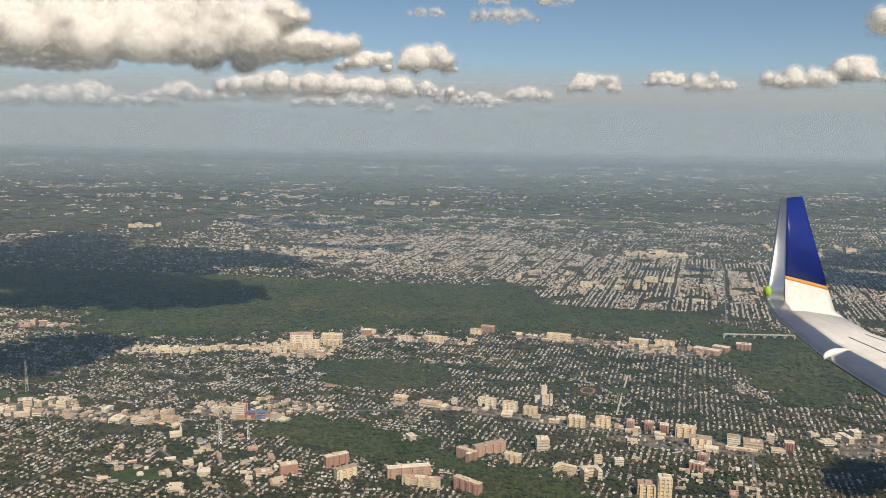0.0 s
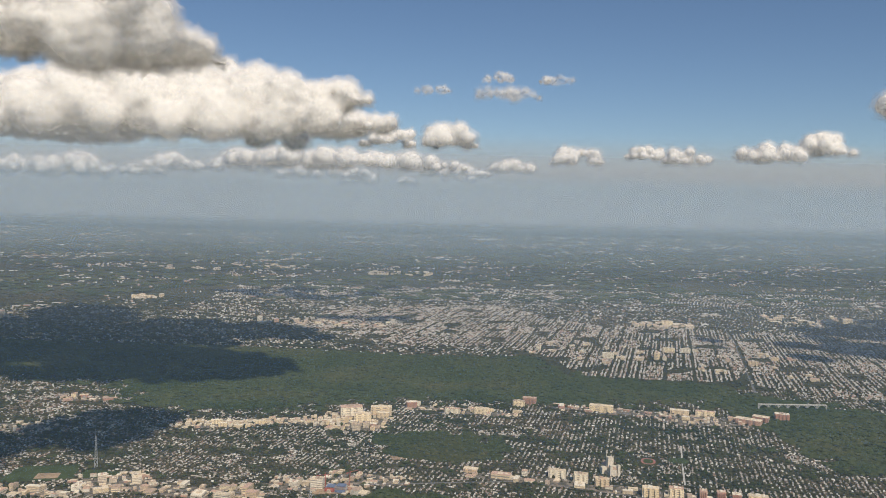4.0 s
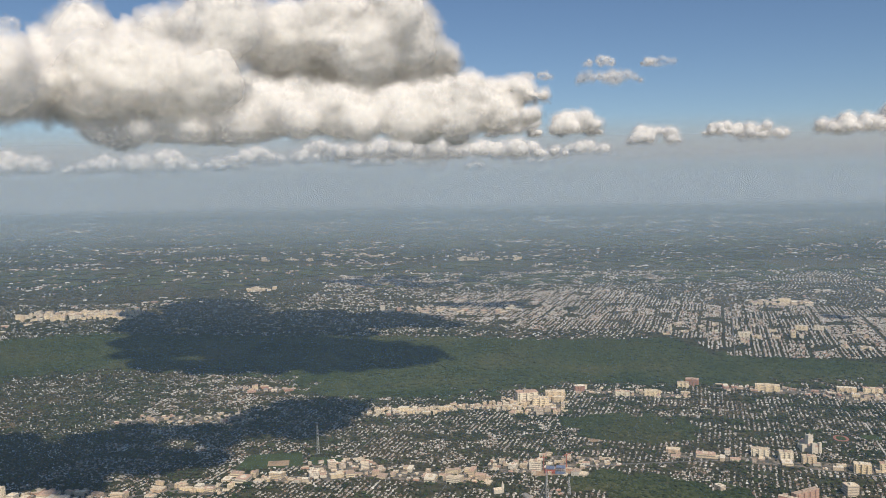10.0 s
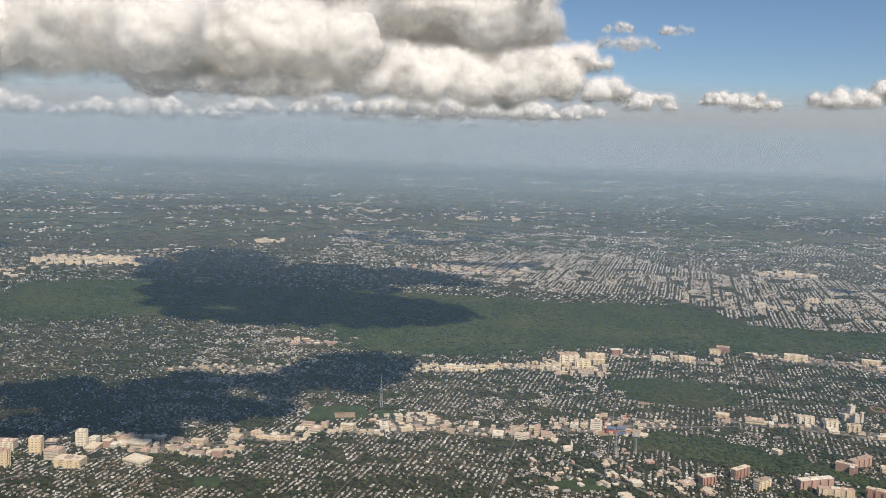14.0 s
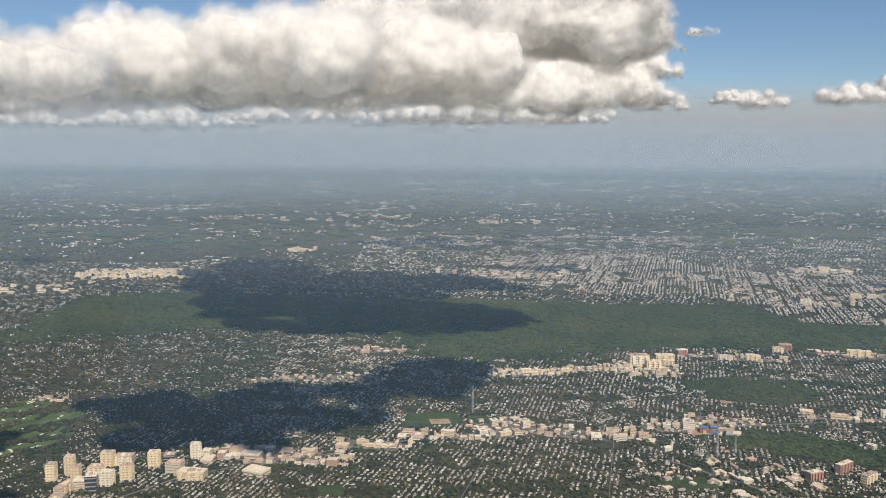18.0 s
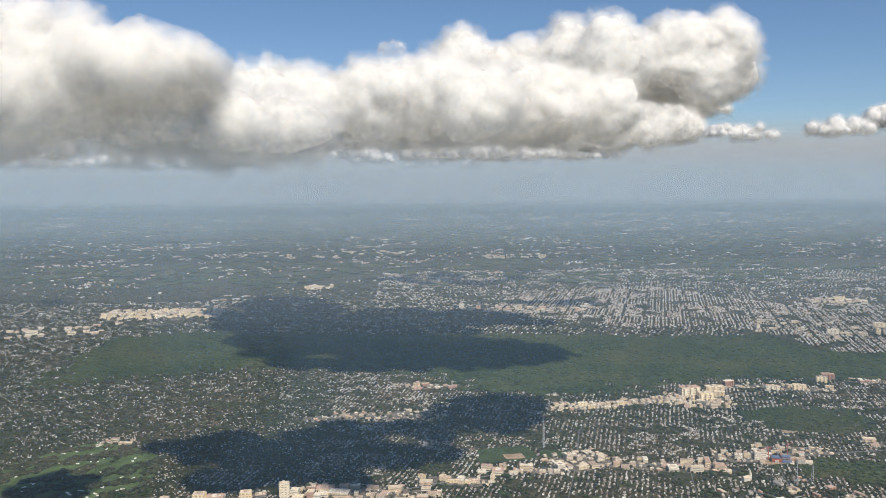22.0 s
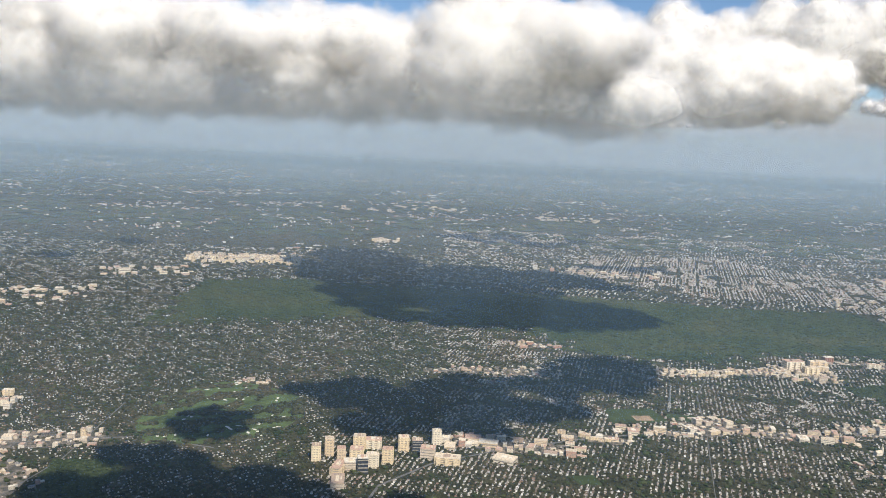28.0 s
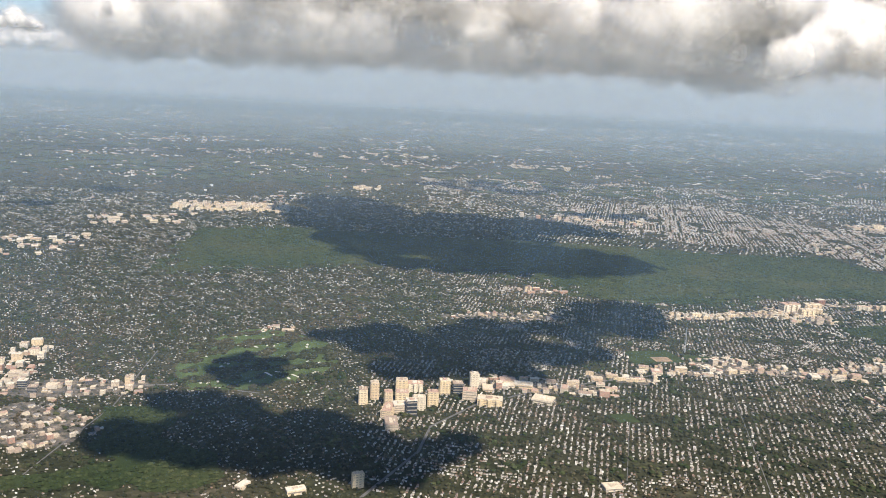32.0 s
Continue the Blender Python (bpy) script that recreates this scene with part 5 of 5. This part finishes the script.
# ---- building site with a crane, and a chapel with a steeple ----
def building_site(x, y, turn):
    top = tagged(new("building_site"), "half-built block with red steel frame and blue sheeting", "building site")
    for k, (x0, x1, y0, y1, h) in enumerate(((-4, -0.5, -2, 2, 1.8), (-0.2, 3.4, -2.2, 1.6, 2.3))):
        for lvl in range(4):
            bm = bmesh.new()
            box(bm, x0, x1, y0, y1, h * lvl / 4 + 0.02, h * lvl / 4 + 0.10)
            part("floor_slab", bm, CONCRETE, top)
        for fx in np.linspace(x0 + 0.1, x1 - 0.1, 5):
            for fy in (y0 + 0.1, y1 - 0.1):
                bm = bmesh.new()
                box(bm, fx - 0.06, fx + 0.06, fy - 0.06, fy + 0.06, 0, h)
                part("column", bm, RED_STEEL, top)
        bm = bmesh.new()
        box(bm, x0 - 0.04, x1 + 0.04, y0 - 0.10, y0 - 0.03, 0.3, h * (0.9, 0.55)[k])
        part("sheeting", bm, BLUE_SHEET if k else RED_STEEL, top)
        bm = bmesh.new()
        box(bm, x0 + 0.2, x1 - 0.2, y0 + 0.3, y1 - 0.3, h, h + 0.06)
        part("roof_sheet", bm, BLUE_SHEET, top, "blue sheeting laid over the top floor")
    top.matrix_basis = pose(x, y, 0, 0, 0, turn)


def crane(x, y, tall, reach, turn):
    top = tagged(new("tower_crane"), "thin red tower crane over the building site", "crane", "tower cranes")
    for name, dims in (("tower", (-0.11, 0.11, -0.11, 0.11, 0, tall)), ("jib", (-0.06, reach, -0.06, 0.06, tall, tall + 0.14)), ("counter_jib", (-reach * 0.35, -0.06, -0.06, 0.06, tall, tall + 0.14)),
                       ("counterweight", (-reach * 0.35, -reach * 0.27, -0.16, 0.16, tall - 0.35, tall)), ("cab", (0.12, 0.4, -0.14, 0.14, tall - 0.3, tall)), ("peak", (-0.05, 0.05, -0.05, 0.05, tall + 0.14, tall + 0.9))):
        bm = bmesh.new()
        box(bm, *dims)
        part(name, bm, RED_STEEL, top)
    top.matrix_basis = pose(x, y, 0, 0, 0, turn)


def chapel(x, y, turn):
    top = tagged(new("chapel"), "pale chapel with a square steeple", "church")
    for name, dims in (("nave", (-1.8, 1.2, -0.8, 0.8, 0, 1.3)), ("tower", (1.203, 2.0, -0.4, 0.4, 0, 2.6))):
        bm = bmesh.new()
        box(bm, *dims)
        part(name, bm, STONE, top)
    bm = bmesh.new()
    bmesh.ops.create_cone(bm, segments=4, radius1=0.5, radius2=0.03, depth=1.4, cap_ends=True, matrix=Matrix.Translation((1.6, 0, 3.3)) @ pose(0, 0, 0, 0, 0, 45))
    part("spire", bm, STONE, top)
    bm = bmesh.new()
    vs = [bm.verts.new(q) for q in ((-1.9, -0.9, 1.3), (1.2, -0.9, 1.3), (1.2, 0.9, 1.3), (-1.9, 0.9, 1.3), (-1.9, 0, 2.0), (1.2, 0, 2.0))]
    for f in ((0, 1, 5, 4), (2, 3, 4, 5), (1, 2, 5), (3, 0, 4), (3, 2, 1, 0)):
        bm.faces.new([vs[i] for i in f])
    part("roof", bm, GREY_ROOF, top)
    top.matrix_basis = pose(x, y, 0, 0, 0, turn)


building_site(-68, 299, -10)
crane(-64, 302.5, 5.6, 4.0, 40)
crane(-72.5, 301, 5.0, 3.4, 200)
chapel(-90, 279, 20)


# ---- the wing tip of the aircraft that carries the camera, as it stands at the start ----
def wing():
    top = tagged(new("aircraft_wing"), "white wing of an airliner with a blue upturned winglet", "aircraft wing")

    def spot(px, py, d):
        k = d / 1467.0
        return Vector(((px - 784) * k, (441 - py) * k, -d))

    # sections from tip to root: leading edge, trailing edge, thickness and which way it is thick
    tip = (spot(1381, 351, 14.6), spot(1419, 348, 14.7), 0.05, Vector((0.1, 0, 1)))
    seam = (spot(1361, 482, 14.2), spot(1463, 507, 14.5), 0.10, Vector((0.15, 0.1, 1)))
    stripe = (spot(1360, 488, 14.18), spot(1465, 514, 14.48), 0.10, Vector((0.15, 0.1, 1)))
    foot = (spot(1353, 530, 13.9), spot(1477, 551, 14.4), 0.13, Vector((0.1, 0.4, 1)))
    bend = (spot(1366, 556, 13.5), spot(1493, 563, 14.2), 0.17, Vector((-0.2, 1, 0.6)))
    outer = (spot(1452, 628, 12.2), spot(1543, 592, 13.4), 0.22, Vector((-0.2, 1, 0.2)))
    inner = (spot(1568, 702, 11.0), spot(1655, 628, 12.6), 0.27, Vector((-0.2, 1, 0.1)))
    root = (spot(1800, 850, 9.4), spot(1900, 720, 11.4), 0.34, Vector((-0.2, 1, 0.1)))

    def ring(bm, section, f0, f1):
        lead, trail, thick, way = section
        chord = trail - lead
        up = (way - chord * (way @ chord) / (chord @ chord)).normalized()
        pts = []
        for side in (1, -1):
            fs = np.linspace(f0, f1, 9)
            for f in (fs if side > 0 else fs[::-1]):
                h = thick * (2.6 * math.sqrt(max(f, 0)) * (1 - f) ** 1.1 * 0.5 + 0.04)
                pts.append(bm.verts.new(lead + chord * float(f) + up * side * h))
        return pts

    def loft(name, sections, f0, f1, material, label=""):
        bm = bmesh.new()
        rings = [ring(bm, s, f0, f1) for s in sections]
        for a, b in zip(rings, rings[1:]):
            for i in range(len(a)):
                j = (i + 1) % len(a)
                bm.faces.new((a[i], a[j], b[j], b[i]))
        bm.faces.new(rings[0])
        bm.faces.new(rings[-1][::-1])
        bmesh.ops.recalc_face_normals(bm, faces=bm.faces[:])
        return part(name, bm, material, top, label, True)

    loft("winglet_edge", [tip, seam, stripe, foot], 0.0, 0.24, BARE, "bare metal leading edge")
    loft("winglet_panel", [tip, seam], 0.243, 1.0, BLUE, "glossy dark blue winglet")
    loft("winglet_stripe", [seam, stripe], 0.243, 1.0, GOLD, "thin orange stripe")
    loft("winglet_foot", [stripe, foot, bend], 0.243, 1.0, CREAMY, "white foot of the winglet")
    loft("wing_edge", [foot, bend, outer, inner, root], 0.0, 0.24, BARE, "polished metal leading edge")
    loft("wing_panel", [bend, outer, inner, root], 0.243, 1.0, CREAMY, "pale painted wing skin")
    bm = bmesh.new()
    bmesh.ops.create_uvsphere(bm, u_segments=16, v_segments=10, radius=0.07, matrix=Matrix.Translation(spot(1358, 516, 13.95)) @ Matrix.Diagonal((0.9, 1.4, 1.0, 1)))
    part("position_light", bm, LENS, top, "green glass position light", True)
    bm = bmesh.new()
    bend0, bend1, bend2 = spot(1457, 634, 12.0), spot(1463, 620, 12.05), spot(1514, 621, 12.3)
    rings = []
    for k in range(9):
        f = k / 8
        p = bend0 * (1 - f) ** 2 + bend1 * 2 * f * (1 - f) + bend2 * f * f
        w = 0.012 + 0.045 * math.sin(math.pi * (0.15 + 0.8 * f))
        rings.append([bm.verts.new(p + Vector((0.4 * w * math.sin(a), w * math.cos(a), 0.5 * w * math.sin(a)))) for a in np.linspace(0, 2 * math.pi, 9)[:-1]])
    for p, q in zip(rings, rings[1:]):
        for i in range(8):
            bm.faces.new((p[i], p[(i + 1) % 8], q[(i + 1) % 8], q[i]))
    bm.faces.new(rings[0])
    bm.faces.new(rings[-1][::-1])
    bmesh.ops.recalc_face_normals(bm, faces=bm.faces[:])
    part("vortex_fence", bm, CREAMY, top, "thin curved white fence on the leading edge", True)
    for f in (0.52, 0.86):
        bm = bmesh.new()
        last = None
        for lead, trail, thick, way in (outer, inner, root):
            chord = trail - lead
            up = (way - chord * (way @ chord) / (chord @ chord)).normalized()
            h = thick * (2.6 * math.sqrt(f) * (1 - f) ** 1.1 * 0.5 + 0.04) + 0.006
            pair = [bm.verts.new(lead + chord * (f + d) + up * h) for d in (-0.006, 0.006)]
            if last:
                bm.faces.new((last[0], last[1], pair[1], pair[0]))
            last = pair
        part("panel_gap", bm, DARK, top, "dark gap along the wing flap")
    for f in (0.12, 0.3, 0.5, 0.7):
        bm = bmesh.new()
        p = tip[1].lerp(seam[1], f)
        bmesh.ops.create_cone(bm, segments=6, radius1=0.006, radius2=0.003, depth=0.10, cap_ends=True, matrix=Matrix.Translation(p + Vector((0.05, 0, 0))) @ pose(0, 0, 0, 0, 90, 0))
        part("static_wick", bm, BARE, top)
    top.matrix_basis = look(*PATH[0][1:])
    return top


wing()
